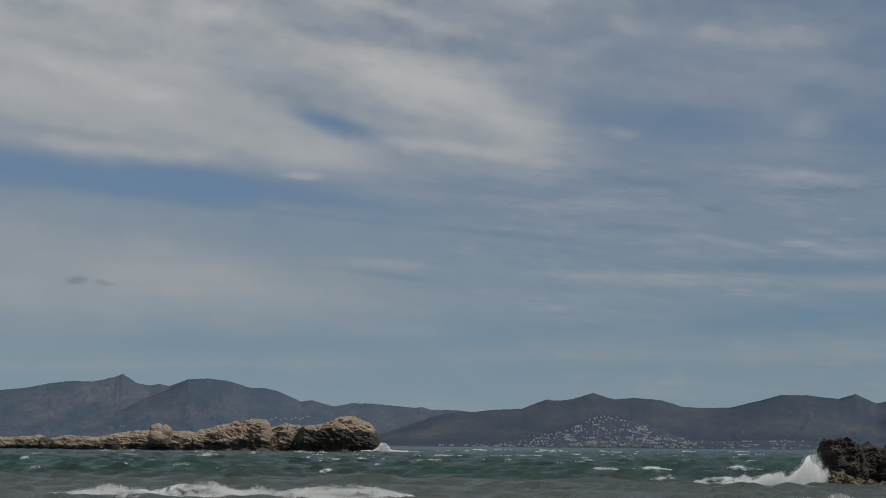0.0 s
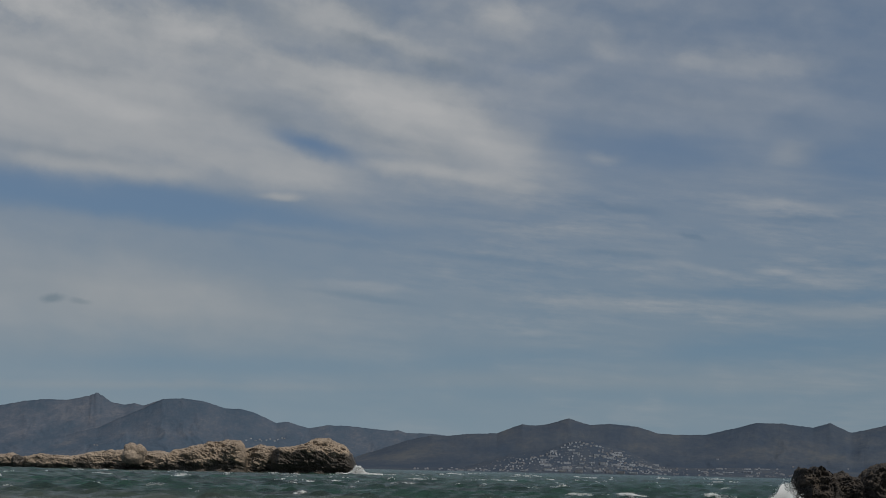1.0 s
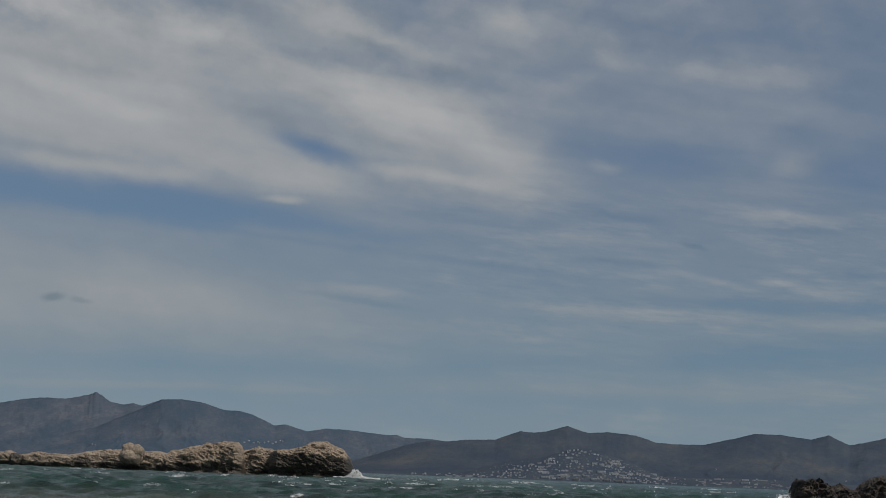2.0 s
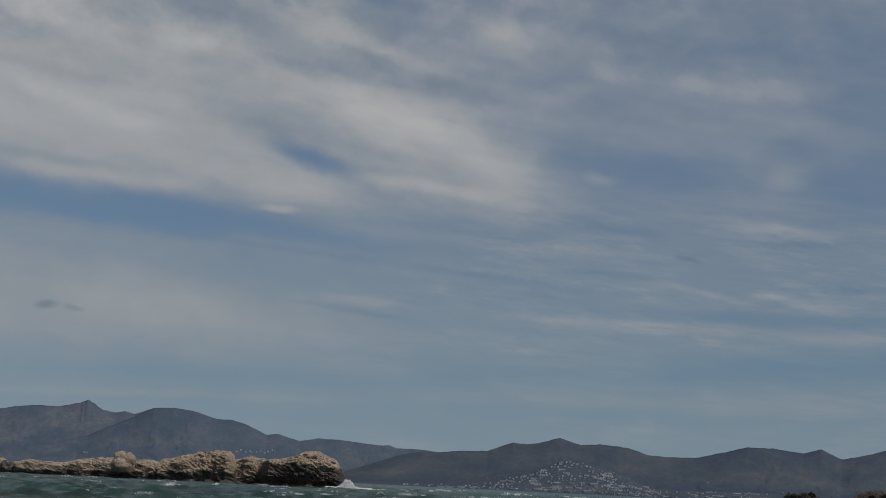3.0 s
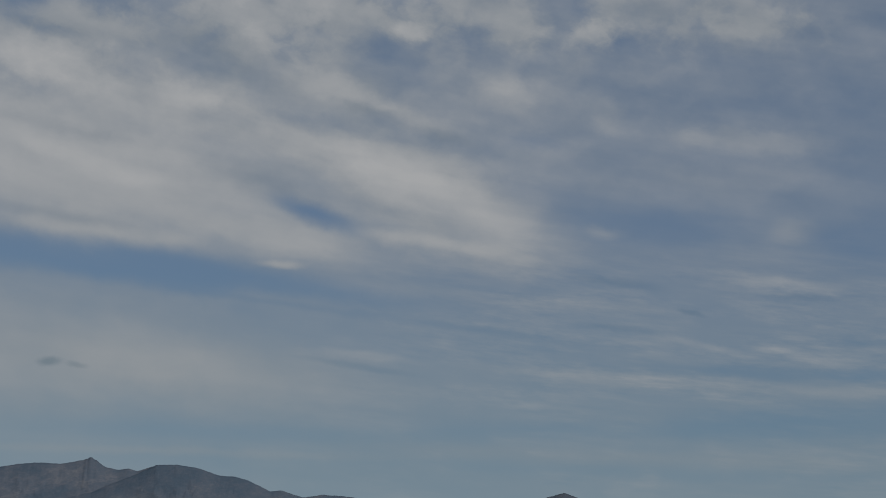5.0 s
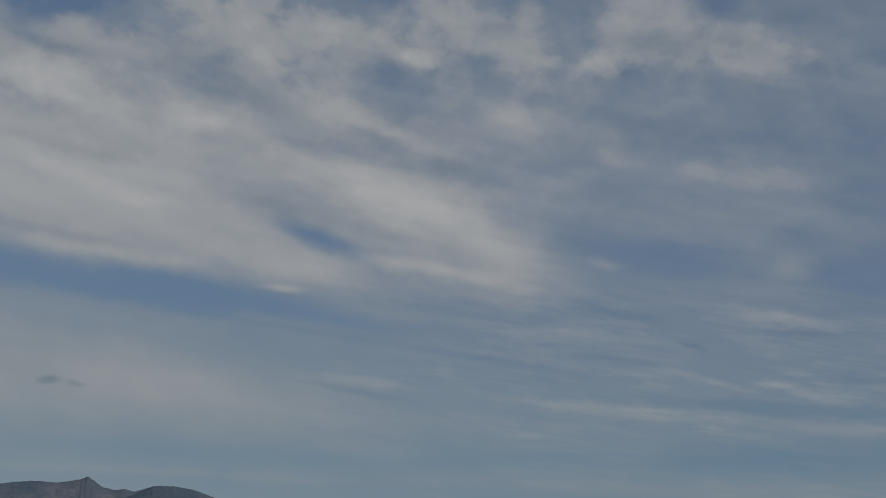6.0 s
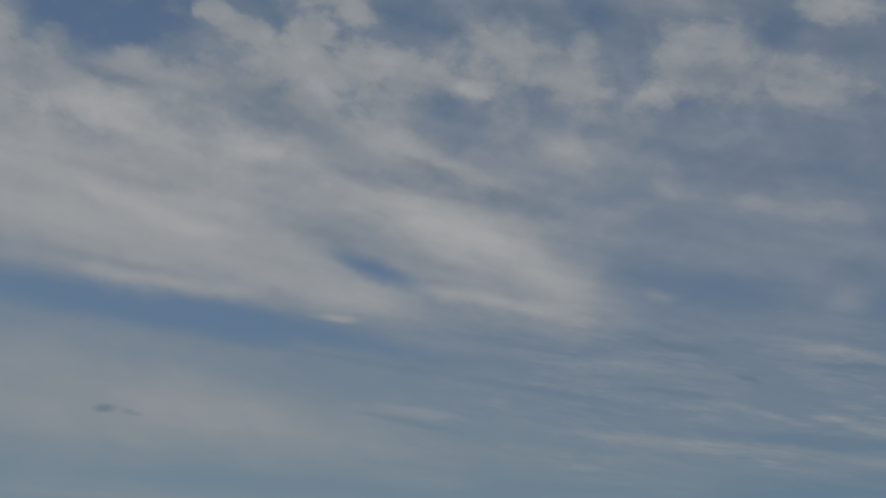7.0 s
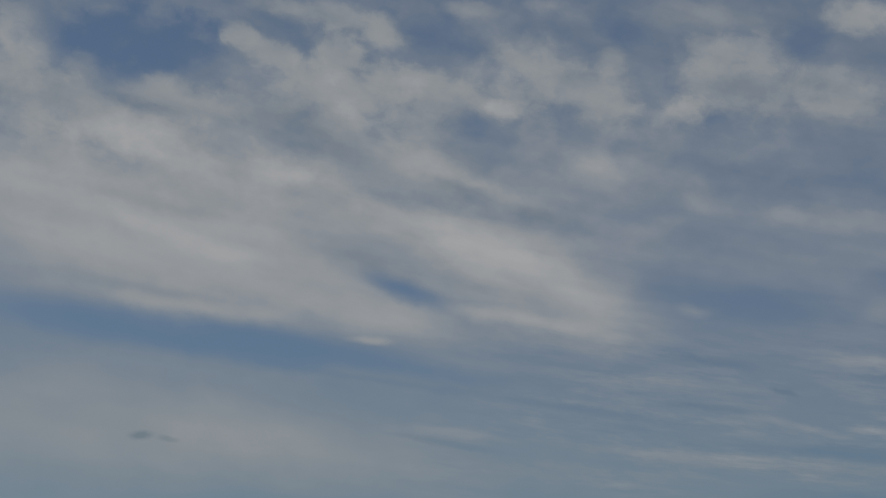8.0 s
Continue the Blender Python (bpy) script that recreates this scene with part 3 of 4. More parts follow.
def build_sea():
    fine = np.linspace(-19.5, 19.5, 520)
    coarse = np.linspace(19.5, 340.5, 66)[1:-1]
    ang = np.radians(np.concatenate([fine, coarse, [340.5]]))
    rad = np.concatenate([[2.0, 8, 20], np.geomspace(34, 900, 620), np.geomspace(920, 4950, 60)])
    A, Rr = np.meshgrid(ang, rad)
    X, Y = Rr * np.sin(A), Rr * np.cos(A)
    front = (np.abs(np.degrees(A)) < 20.5) & (Y > 30)
    crests, white = breakers(X, Y)
    Z = np.where(front, (swell(X, Y) + crests) * np.clip((Rr - 8) / 30, 0, 1), np.where(Y < 30, -0.3, 0.0))
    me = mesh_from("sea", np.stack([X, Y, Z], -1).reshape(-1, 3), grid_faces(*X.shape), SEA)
    me.attributes.new("froth", "FLOAT", "POINT").data.foreach_set("value", np.where(front, white, 0.0).ravel())
    return tagged(new("water", me), "choppy green-grey sea with short wind waves", "sea", kind="structure")


build_sea()


def build_beach():
    xs, ys = np.linspace(-140, 140, 90), np.linspace(-140, 34, 70)
    X, Y = np.meshgrid(xs, ys)
    Z = np.clip(0.22 - (Y - 4) * 0.03, -0.9, 1.6) + 0.06 * fbm(X / 5, Y / 5, 90, 4)
    me = mesh_from("ground", np.stack([X, Y, Z], -1).reshape(-1, 3), grid_faces(*X.shape), SAND)
    return tagged(new("ground", me), "pale sandy beach at the edge of the sea", "beach", kind="structure")


build_beach()

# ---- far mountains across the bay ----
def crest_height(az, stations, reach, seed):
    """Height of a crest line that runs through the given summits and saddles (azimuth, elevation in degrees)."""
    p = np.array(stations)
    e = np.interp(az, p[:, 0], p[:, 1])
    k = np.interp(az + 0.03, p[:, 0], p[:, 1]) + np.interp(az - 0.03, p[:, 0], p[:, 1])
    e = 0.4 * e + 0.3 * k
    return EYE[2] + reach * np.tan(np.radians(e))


def land(stations, shore, reach, seed, spur):
    """The ground of a range as a function of azimuth and of the share of the way from shore to crest."""
    def surface(A, S):
        crest = crest_height(A, stations, reach, seed)
        broad = sum(crest_height(A + k * 0.4, stations, reach, seed) for k in (-3, -2, -1, 0, 1, 2, 3)) / 7
        share = np.clip(S, 0, 1) ** 5
        top = np.minimum(broad, crest * 1.05) * (1 - share) + crest * share
        dist = shore + (reach - shore) * S
        up = np.clip(S, 0, 1)
        rise = 0.30 * up ** 0.8 + 0.70 * up ** 2.0 if spur else up ** 1.1
        ridged = 0.5 - 2 * np.abs(fbm(A * 0.8 + 1.6 * S + fbm(A * 0.7, S * 3, seed + 30, 3) * 2.0, S * 3.2 - A * 0.3, seed + 7, 5))
        Z = top * (rise + spur * (ridged - 0.25) * up * (1 - up) * 2.4)
        Z = np.minimum(Z, EYE[2] + (top - EYE[2]) * dist / reach * 0.985)
        Z = np.where(S > 1, top * (1 - (S - 1) * 4), Z)
        Z = np.where(S == 1, top, Z)
        Z = Z + up ** 9 * 2.2 * fbm(A * 7, A * 0, seed, 4, 0.6)
        return dist * np.tan(np.radians(A)), dist + 0 * A, Z
    return surface


def mountain(name, stations, surface, mat, label):
    az = np.linspace(stations[0][0], stations[-1][0], 1100)
    s = np.concatenate([np.linspace(0, 1, 54), [1.03, 1.08, 1.13]])
    X, Y, Z = surface(*np.meshgrid(az, s))
    Z[0, :] = -3.0
    me = mesh_from(name, np.stack([X, Y, Z], -1).reshape(-1, 3), grid_faces(*X.shape), mat)
    return tagged(new(name, me), label, "mountain")


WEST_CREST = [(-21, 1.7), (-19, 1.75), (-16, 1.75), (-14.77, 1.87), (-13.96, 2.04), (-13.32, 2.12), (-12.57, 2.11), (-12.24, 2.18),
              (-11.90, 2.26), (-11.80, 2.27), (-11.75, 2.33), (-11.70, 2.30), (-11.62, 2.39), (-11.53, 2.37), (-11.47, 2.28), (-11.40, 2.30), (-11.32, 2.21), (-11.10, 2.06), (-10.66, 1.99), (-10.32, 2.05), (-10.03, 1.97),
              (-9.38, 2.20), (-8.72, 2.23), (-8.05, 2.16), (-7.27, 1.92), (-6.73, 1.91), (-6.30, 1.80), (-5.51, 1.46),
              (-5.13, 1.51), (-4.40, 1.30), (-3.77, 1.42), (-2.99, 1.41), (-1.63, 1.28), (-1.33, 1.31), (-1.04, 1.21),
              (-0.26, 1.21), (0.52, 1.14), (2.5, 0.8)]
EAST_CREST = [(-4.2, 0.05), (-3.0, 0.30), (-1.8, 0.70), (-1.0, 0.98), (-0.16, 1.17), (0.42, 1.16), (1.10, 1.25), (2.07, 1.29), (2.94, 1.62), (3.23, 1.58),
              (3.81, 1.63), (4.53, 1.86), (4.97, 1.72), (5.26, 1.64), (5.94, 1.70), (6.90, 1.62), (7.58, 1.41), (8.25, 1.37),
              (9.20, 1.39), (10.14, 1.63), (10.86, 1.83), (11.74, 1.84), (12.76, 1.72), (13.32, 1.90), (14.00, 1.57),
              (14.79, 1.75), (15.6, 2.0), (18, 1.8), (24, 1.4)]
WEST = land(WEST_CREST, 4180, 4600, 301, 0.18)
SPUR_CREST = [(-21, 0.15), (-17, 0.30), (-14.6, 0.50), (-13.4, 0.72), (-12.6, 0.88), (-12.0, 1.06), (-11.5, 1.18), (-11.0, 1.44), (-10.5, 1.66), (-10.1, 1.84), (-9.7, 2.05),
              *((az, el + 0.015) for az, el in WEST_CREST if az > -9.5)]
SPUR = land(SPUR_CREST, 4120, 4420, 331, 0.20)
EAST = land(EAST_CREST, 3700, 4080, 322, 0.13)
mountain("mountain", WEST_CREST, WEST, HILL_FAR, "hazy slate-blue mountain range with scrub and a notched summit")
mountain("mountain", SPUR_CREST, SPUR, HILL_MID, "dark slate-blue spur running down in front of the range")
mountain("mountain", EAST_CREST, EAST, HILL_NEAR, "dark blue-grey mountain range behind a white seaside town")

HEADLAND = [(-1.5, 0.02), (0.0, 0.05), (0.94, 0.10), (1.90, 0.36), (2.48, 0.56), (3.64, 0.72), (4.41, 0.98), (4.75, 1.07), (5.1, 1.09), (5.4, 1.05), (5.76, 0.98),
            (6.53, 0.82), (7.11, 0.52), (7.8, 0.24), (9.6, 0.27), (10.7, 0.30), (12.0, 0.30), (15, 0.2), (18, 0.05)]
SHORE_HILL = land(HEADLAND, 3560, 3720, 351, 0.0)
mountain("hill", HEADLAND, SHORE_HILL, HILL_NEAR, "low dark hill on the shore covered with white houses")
# ---- rocks ----
def rock_mesh(name, size, seed, mat, detail=5, rough=0.22, freq=1.4, square=2.6, under=0.0, spike=0.0, crisp=0.28, cells=0.5):
    """A weathered block: a rounded box, broken up by noise and cracks, undercut near its foot by under."""
    bm = bmesh.new()
    bmesh.ops.create_icosphere(bm, subdivisions=detail, radius=1.0)
    w, d, h = size
    off = Vector((seed * 13.7, seed * 7.1, seed * 3.3))
    mean = (w * d * h) ** (1 / 3)
    for v in bm.verts:
        p = v.co
        k = (abs(p.x) ** square + abs(p.y) ** square + abs(p.z) ** square) ** (-1 / square)
        q = Vector((p.x * k * w, p.y * k * d, p.z * k * h))
        s = q / mean * freq
        big = noise.fractal(s + off, 1.0, 2.0, 4)
        cell = noise.voronoi(s * 2.1 + off)[0]
        edge = cell[1] - cell[0]
        small = noise.fractal(s * 4.3 + off, 0.9, 2.1, 5)
        n = p.normalized()
        push = rough * (big * 1.1 + small * crisp + min(edge, 0.25) * cells - 0.1)
        if spike:
            push += spike * noise.fractal(s * 3.1 - off, 0.45, 2.3, 6)
        q += Vector((n.x * w, n.y * d, n.z * h)).lerp(n * mean, 0.5) * push
        if under:
            low = max(0.0, min(1.0, (0.35 * h - q.z) / (0.7 * h)))
            q.x *= 1 - under * low
            q.y *= 1 - under * low
        v.co = q
    me = bpy.data.meshes.new(name)
    bm.to_mesh(me)
    bm.free()
    me.materials.append(mat)
    me.polygons.foreach_set("use_smooth", [not spike] * len(me.polygons))
    return me


def rock(name, x0, x1, y, depth, top, low, seed, mat, label, group="", turn=(0, 0, 0), category="rock", **kw):
    """A rock from x0 to x1, whose top stands at top and whose foot at low."""
    h = (top - low) / 2
    me = rock_mesh(name, ((x1 - x0) / 2, depth / 2, h), seed, mat, **kw)
    co = np.empty(len(me.vertices) * 3)
    me.vertices.foreach_get("co", co)
    co = co.reshape(-1, 3)
    lo, hi = co.min(0), co.max(0)
    co[:, 0] = (co[:, 0] - lo[0]) / (hi[0] - lo[0]) * (x1 - x0) - (x1 - x0) / 2
    co[:, 2] = (co[:, 2] - lo[2]) / (hi[2] - lo[2]) * 2 * h - h
    me.vertices.foreach_set("co", co.ravel())
    me.update()
    ob = new(name, me)
    ob.matrix_world = pose((x0 + x1) / 2, y, low + h, *turn)
    return tagged(ob, label, category, group)


def landform(name, stations, y, depth, seed, mat, label, group, notch=1.2, crag=1.0, grain=1.0, pit=0.0):
    """A run of shore rock: its crest follows the stations (x, height); the seaward face is undercut by notch.
    grain: how many times finer than the islet its forms are; pit: sharp small-scale pitting."""
    p = np.array(stations) * grain
    xs = np.arange(p[0, 0], p[-1, 0] + 0.05, 0.15)
    top = np.interp(xs, p[:, 0], p[:, 1]) + (0.5 + pit) * fbm(xs / 1.7, xs * 0, seed, 5, 0.6)
    top = np.maximum(top, -0.5)
    s = np.linspace(0, 1, 84)
    # outline of the cross-section: foot, notch, brow, front edge of the top, crown, back
    at = [0, 0.10, 0.22, 0.42, 0.58, 0.75, 1.0]
    foot_y = np.interp(s, at, [0.9, notch, 0.4, 0.25, 1.6, depth * grain * 0.5, depth * grain])
    foot_z = np.interp(s, at, [-0.25, 0.10, 0.36, 0.74, 0.93, 1.0, -0.25])
    tall = np.clip(top / 6, 0.35, 1.2)
    ends = np.clip(np.minimum(xs - xs[0], xs[-1] - xs) / 2.5, 0, 1) ** 0.5
    out = []
    off = Vector((seed * 3.1, seed * 1.7, 0))
    for r in range(len(s)):
        for c in range(len(xs)):
            q = Vector((xs[c], foot_y[r] * (tall[c] if foot_y[r] < 3 else 1.0), foot_z[r] * top[c]))
            k = q + off
            wide = noise.fractal(k * 0.16, 1.0, 2.0, 3)
            slab = noise.fractal(Vector((k.x * 0.34 - k.z * 0.3, k.y * 0.45, k.z * 1.0 + k.x * 0.42)), 0.65, 2.1, 6)
            cell = noise.voronoi(Vector((k.x * 0.42, k.y * 0.42, k.z * 0.8)))[0]
            crack = min(cell[1] - cell[0], 0.22) / 0.22 - 1
            push = crag * (1.2 * wide + 0.36 * slab + 0.22 * crack) * tall[c]
            if pit:
                push += pit * noise.fractal(k * 0.9, 0.5, 2.2, 6)
            q.y -= push * (1.0 if s[r] < 0.6 else 0.35)
            q.z += push * (0.42 if 0.3 < s[r] < 0.9 else 0.1)
            q.y = q.y * ends[c] + depth * grain * 0.45 * (1 - ends[c])
            out.append((q.x / grain, y + q.y / grain, q.z / grain))
    me = mesh_from(name, out, grid_faces(len(s), len(xs)), mat, not pit)
    return tagged(new(name, me), label, "rock", group)


ISLET = "rocks of the islet"
landform("reef", [(-132, 1.0), (-124, 2.6), (-112, 3.0), (-104.6, 3.3), (-101.9, 3.5), (-99, 2.6), (-97, 3.0), (-94.5, 3.6), (-91, 3.3), (-87, 3.4), (-83, 4.3),
                  (-79, 5.1), (-76.2, 5.0), (-72, 4.6), (-69, 5.2), (-65.4, 4.7), (-62, 4.2), (-58, 2.0)], 396, 12, 3, ISLET_ROCK,
         "long low tan limestone reef with a dark wet foot", ISLET, notch=1.6, pit=0.16)
landform("outcrop", [(-66, 3.2), (-62.7, 5.1), (-60, 5.8), (-56, 6.7), (-54.6, 7.5), (-52, 8.1), (-50.4, 8.2), (-47.2, 7.8), (-46.2, 6.4), (-45.0, 3.0)], 395, 13, 14, DOME_ROCK,
         "domed tan limestone outcrop with a dark overhung foot", ISLET, notch=1.4, pit=0.17)
landform("saddle_rock", [(-48.5, 4.5), (-46.5, 6.2), (-45.1, 6.4), (-42.5, 6.9), (-40, 6.5), (-37, 6.2), (-35, 4.0)], 398, 12, 28, ISLET_ROCK,
         "broken tan limestone blocks in the saddle of the islet", ISLET, crag=1.3, pit=0.2)
landform("outcrop", [(-39.6, 4.6), (-38.8, 5.9), (-37.6, 6.4), (-35, 6.9), (-33, 7.3), (-30.6, 7.8), (-30.0, 8.4), (-27, 8.6), (-25.5, 8.5), (-23.5, 7.9), (-21.6, 6.8), (-20.2, 5.0), (-19.0, 2.4)],
         393.5, 16, 39, BLOCK_ROCK, "large limestone block with a black undercut face", ISLET, notch=1.9, crag=1.15, pit=0.2)
rock("stone", -100.4, -97.4, 394.5, 3, 3.2, 0.0, 2, BLOCK_ROCK, "small dark lichen-covered stone on the reef", ISLET)
boulder = rock("boulder", -74.3, -68.5, 393.2, 5, 5.3, 0.9, 5, ISLET_ROCK, "big rounded pale boulder with a cleft, perched on the islet", ISLET,
               turn=(0, 8, 20), square=2.05, rough=0.12, freq=0.8, crisp=0.16, cells=0.9)
for x0, x1, low, top, seed, lean in ((-73.7, -70.2, 2.9, 6.6, 8, -18), (-71.6, -68.4, 2.4, 6.3, 12, 14)):
    lobe = rock("lobe", x0, x1, 393.3, 4.2, top, low, seed, ISLET_ROCK, "", turn=(0, lean, 0), category="", square=2.4, rough=0.18, freq=0.9, crisp=0.2, cells=1.0)
    lobe.parent, lobe.matrix_parent_inverse = boulder, boulder.matrix_world.inverted()
rock("stone", -20.6, -16.8, 394, 3, 1.9, -1.0, 10, BLOCK_ROCK, "small dark wet stone awash at the islet's tip", ISLET)

SHORE = "dark shore rocks"
for base, y, seed, words, crest in (
        (16.9, 80.2, 21, "black jagged pitted rock standing in the surf",
         [(0.45, 0.6), (0.6, 1.7), (0.8, 2.25), (1.05, 2.4), (1.4, 2.3), (1.7, 2.4), (2.1, 2.35), (2.5, 2.05), (2.8, 1.95), (3.2, 1.2)]),
        (18.9, 80.6, 24, "black jagged pitted rock in the middle of the group",
         [(0, 1.0), (0.4, 1.9), (0.9, 2.0), (1.2, 2.1), (1.7, 1.9), (2.3, 1.8), (2.9, 1.0)]),
        (20.5, 80.1, 33, "tall black jagged pitted rock at the end of the group",
         [(0, 0.9), (0.3, 1.9), (0.7, 2.35), (1.0, 2.5), (1.7, 2.65), (3.5, 2.6), (6.0, 2.2), (7.5, 0.8)])):
    landform("crag", [(base + x, z) for x, z in crest], y, 4.2, seed, SHORE_ROCK, words, SHORE, notch=1.6, crag=1.1, grain=3.2, pit=0.5)
for k, (x0, x1, y, top) in enumerate(((17.0, 18.7, 79.5, 0.85), (18.1, 19.9, 79.2, 0.55), (19.4, 21.6, 79.0, 0.42))):
    rock("stone", x0, x1, y, 1.6, top, -0.6, 60 + k, WEED_ROCK, "pale weed-stained stone at the foot of the black crag", SHORE, detail=5, spike=0.2, rough=0.3, freq=1.6, crisp=0.5, cells=0.7)

# ---- the white town and scattered houses on the far shore ----
def box(bm, x0, x1, y0, y1, z0, z1):
    v = [bm.verts.new(p) for p in ((x0, y0, z0), (x1, y0, z0), (x1, y1, z0), (x0, y1, z0), (x0, y0, z1), (x1, y0, z1), (x1, y1, z1), (x0, y1, z1))]
    for f in ((0, 3, 2, 1), (4, 5, 6, 7), (0, 1, 5, 4), (1, 2, 6, 5), (2, 3, 7, 6), (3, 0, 4, 7)):
        bm.faces.new([v[i] for i in f])


def boxed(*sizes):
    bm = bmesh.new()
    for s in sizes:
        box(bm, *s)
    return bm


def gable(w, d, z, rise, over=0.35):
    bm = bmesh.new()
    w, d = w / 2 + over, d / 2 + over
    v = [bm.verts.new(p) for p in ((-w, -d, z), (w, -d, z), (w, d, z), (-w, d, z), (-w, 0, z + rise), (w, 0, z + rise))]
    for f in ((0, 1, 5, 4), (2, 3, 4, 5), (0, 4, 3), (1, 2, 5), (0, 3, 2, 1)):
        bm.faces.new([v[i] for i in f])
    return bm


def house(w, d, h, wall_mat, label):
    top = new("house")
    part("wall", boxed((-w / 2, w / 2, -d / 2, d / 2, -4.0, h)), wall_mat, top)
    part("roof", gable(w, d, h, 0.5), TILE, top, "low clay-tiled roof")
    return tagged(top, label, "house", "houses of the town")


def apartment_block(w, d, floors, wall_mat, label):
    top = new("apartment_block")
    h = floors * 2.0
    part("wall", boxed((-w / 2, w / 2, -d / 2, d / 2, -4.0, h)), wall_mat, top)
    part("roof", boxed((-w / 2 - 0.2, w / 2 + 0.2, -d / 2 - 0.2, d / 2 + 0.2, h, h + 0.35)), TILE, top)
    bays = max(2, int(w / 3.4))
    for k in range(floors):
        z = k * 2.0
        part("balcony", boxed((-w / 2 + 0.3, w / 2 - 0.3, -d / 2 - 1.1, -d / 2, z - 0.15, z + 0.5)), wall_mat, top)
        for b in range(bays):
            x = -w / 2 + (b + 0.5) * w / bays
            part("window", boxed((x - 0.9, x + 0.9, -d / 2 - 0.05, -d / 2 + 0.05, z + 0.2, z + 1.5)), PANE, top)
    return tagged(top, label, "apartment block", "blocks of the town")


def terrace_row(units, wall_mat, label):
    top = new("terrace_row")
    rng = random.Random(units)
    for k in range(units):
        x, h = (k - units / 2) * 3.1, rng.uniform(1.5, 2.3)
        wall = part("house_unit", boxed((x, x + 2.3, -2.5, 2.5, -4.0, h)), wall_mat, top)
        part("roof", boxed((x - 0.1, x + 2.4, -2.6, 2.6, h, h + 0.25)), TILE, wall)
    return tagged(top, label, "terraced houses", "terraces of the town")


def stand(model, surface, az, share, turn, scale=1.0, first=False):
    x, y, z = (float(v) for v in surface(np.float64(az), np.float64(share)))
    m = pose(x, y, z, 0, 0, turn - az)
    if first:
        model.matrix_world = m
        return model
    return copy_thing(model, m)


def build_town():
    rng = random.Random(11)
    models = [house(3.5, 4, 1.7, PLASTER, "small white plastered house with a clay roof on the hillside"),
              house(4.8, 4, 1.5, PLASTER, "low white villa with a clay roof on the hillside"),
              house(2.7, 4, 2.2, PLASTER, "tall narrow white house with a clay roof"),
              house(3.6, 4, 1.7, OCHRE, "ochre plastered house with a clay roof on the hillside")]
    used = set()

    def put(az, share, surface=SHORE_HILL):
        k = rng.choice((0, 0, 1, 1, 2, 3, 3))
        stand(models[k], surface, az, share, rng.uniform(-14, 14), first=k not in used)
        used.add(k)

    # rows of houses along the lanes that follow the contours: (from, to) azimuth, share of the way up, how closely built
    lanes = [(4.55, 5.60, 0.97, 0.9), (4.40, 5.75, 0.93, 0.85), (4.15, 4.9, 0.88, 0.6), (5.45, 6.35, 0.84, 0.55),
             (3.3, 4.35, 0.90, 0.75), (2.9, 4.2, 0.83, 0.55), (5.6, 6.8, 0.77, 0.7), (5.9, 7.0, 0.69, 0.85), (2.4, 3.7, 0.74, 0.6),
             (2.6, 4.5, 0.64, 0.55), (4.7, 5.8, 0.62, 0.6), (6.1, 7.25, 0.60, 0.85), (1.9, 3.4, 0.56, 0.5), (3.6, 5.2, 0.52, 0.5),
             (5.1, 7.1, 0.47, 0.6), (6.3, 7.5, 0.52, 0.7), (1.4, 3.1, 0.44, 0.55), (3.4, 5.0, 0.38, 0.45), (4.9, 7.4, 0.34, 0.7),
             (1.0, 3.0, 0.30, 0.5), (5.3, 7.7, 0.24, 0.75), (0.6, 3.3, 0.18, 0.5), (3.9, 5.4, 0.24, 0.5), (4.4, 7.9, 0.14, 0.6), (0.2, 2.6, 0.10, 0.4)]
    for first_az, last_az, share, built in lanes:
        az, bend = first_az, rng.uniform(0, 6)
        while az < last_az:
            if rng.random() < built:
                put(az + rng.uniform(-0.02, 0.02), min(0.98, max(0.03, (0.84 if az < 4.3 else 1.0) * share + 0.02 * math.sin(az * 5 + bend) + rng.uniform(-0.03, 0.03))))
            az += rng.uniform(0.07, 0.16) if az < 4.0 else rng.uniform(0.085, 0.21)
    # the small houses between the lanes, a few strokes of white each
    crowd = bmesh.new()
    for k in range(420):
        az = rng.gauss(5.3, 1.3) if k % 5 < 3 else (rng.uniform(0.6, 4.2) if k % 5 == 3 else rng.uniform(7.2, 12.8))
        share = rng.randint(1, 12) * 0.077 + rng.uniform(-0.012, 0.012) + 0.015 * math.sin(az * 4)
        if not 0.4 < az < 13:
            continue
        x, y, z = (float(v) for v in SHORE_HILL(np.float64(az), np.float64(share)))
        w, h = rng.uniform(0.7, 1.9), rng.uniform(0.5, 1.2)
        box(crowd, x - w, x + w, y - 1.5, y + 1.5, z - 3, z + h)
    crowd_mesh = bpy.data.meshes.new("small_houses")
    crowd.to_mesh(crowd_mesh)
    crowd.free()
    crowd_mesh.materials.append(HAZY)
    tagged(new("small_houses", crowd_mesh), "many small pale houses crowded over the far hillside", "houses", kind="stuff")
    # the eastern strand
    for k in range(62):
        put(7.5 + 6.4 * rng.random() ** 1.2, rng.choice((0.15, 0.4, 0.45, 0.7, 0.9)) + rng.uniform(-0.06, 0.06))
    for k in range(12):
        put(rng.uniform(-0.9, 0.9), rng.uniform(0.3, 0.9))
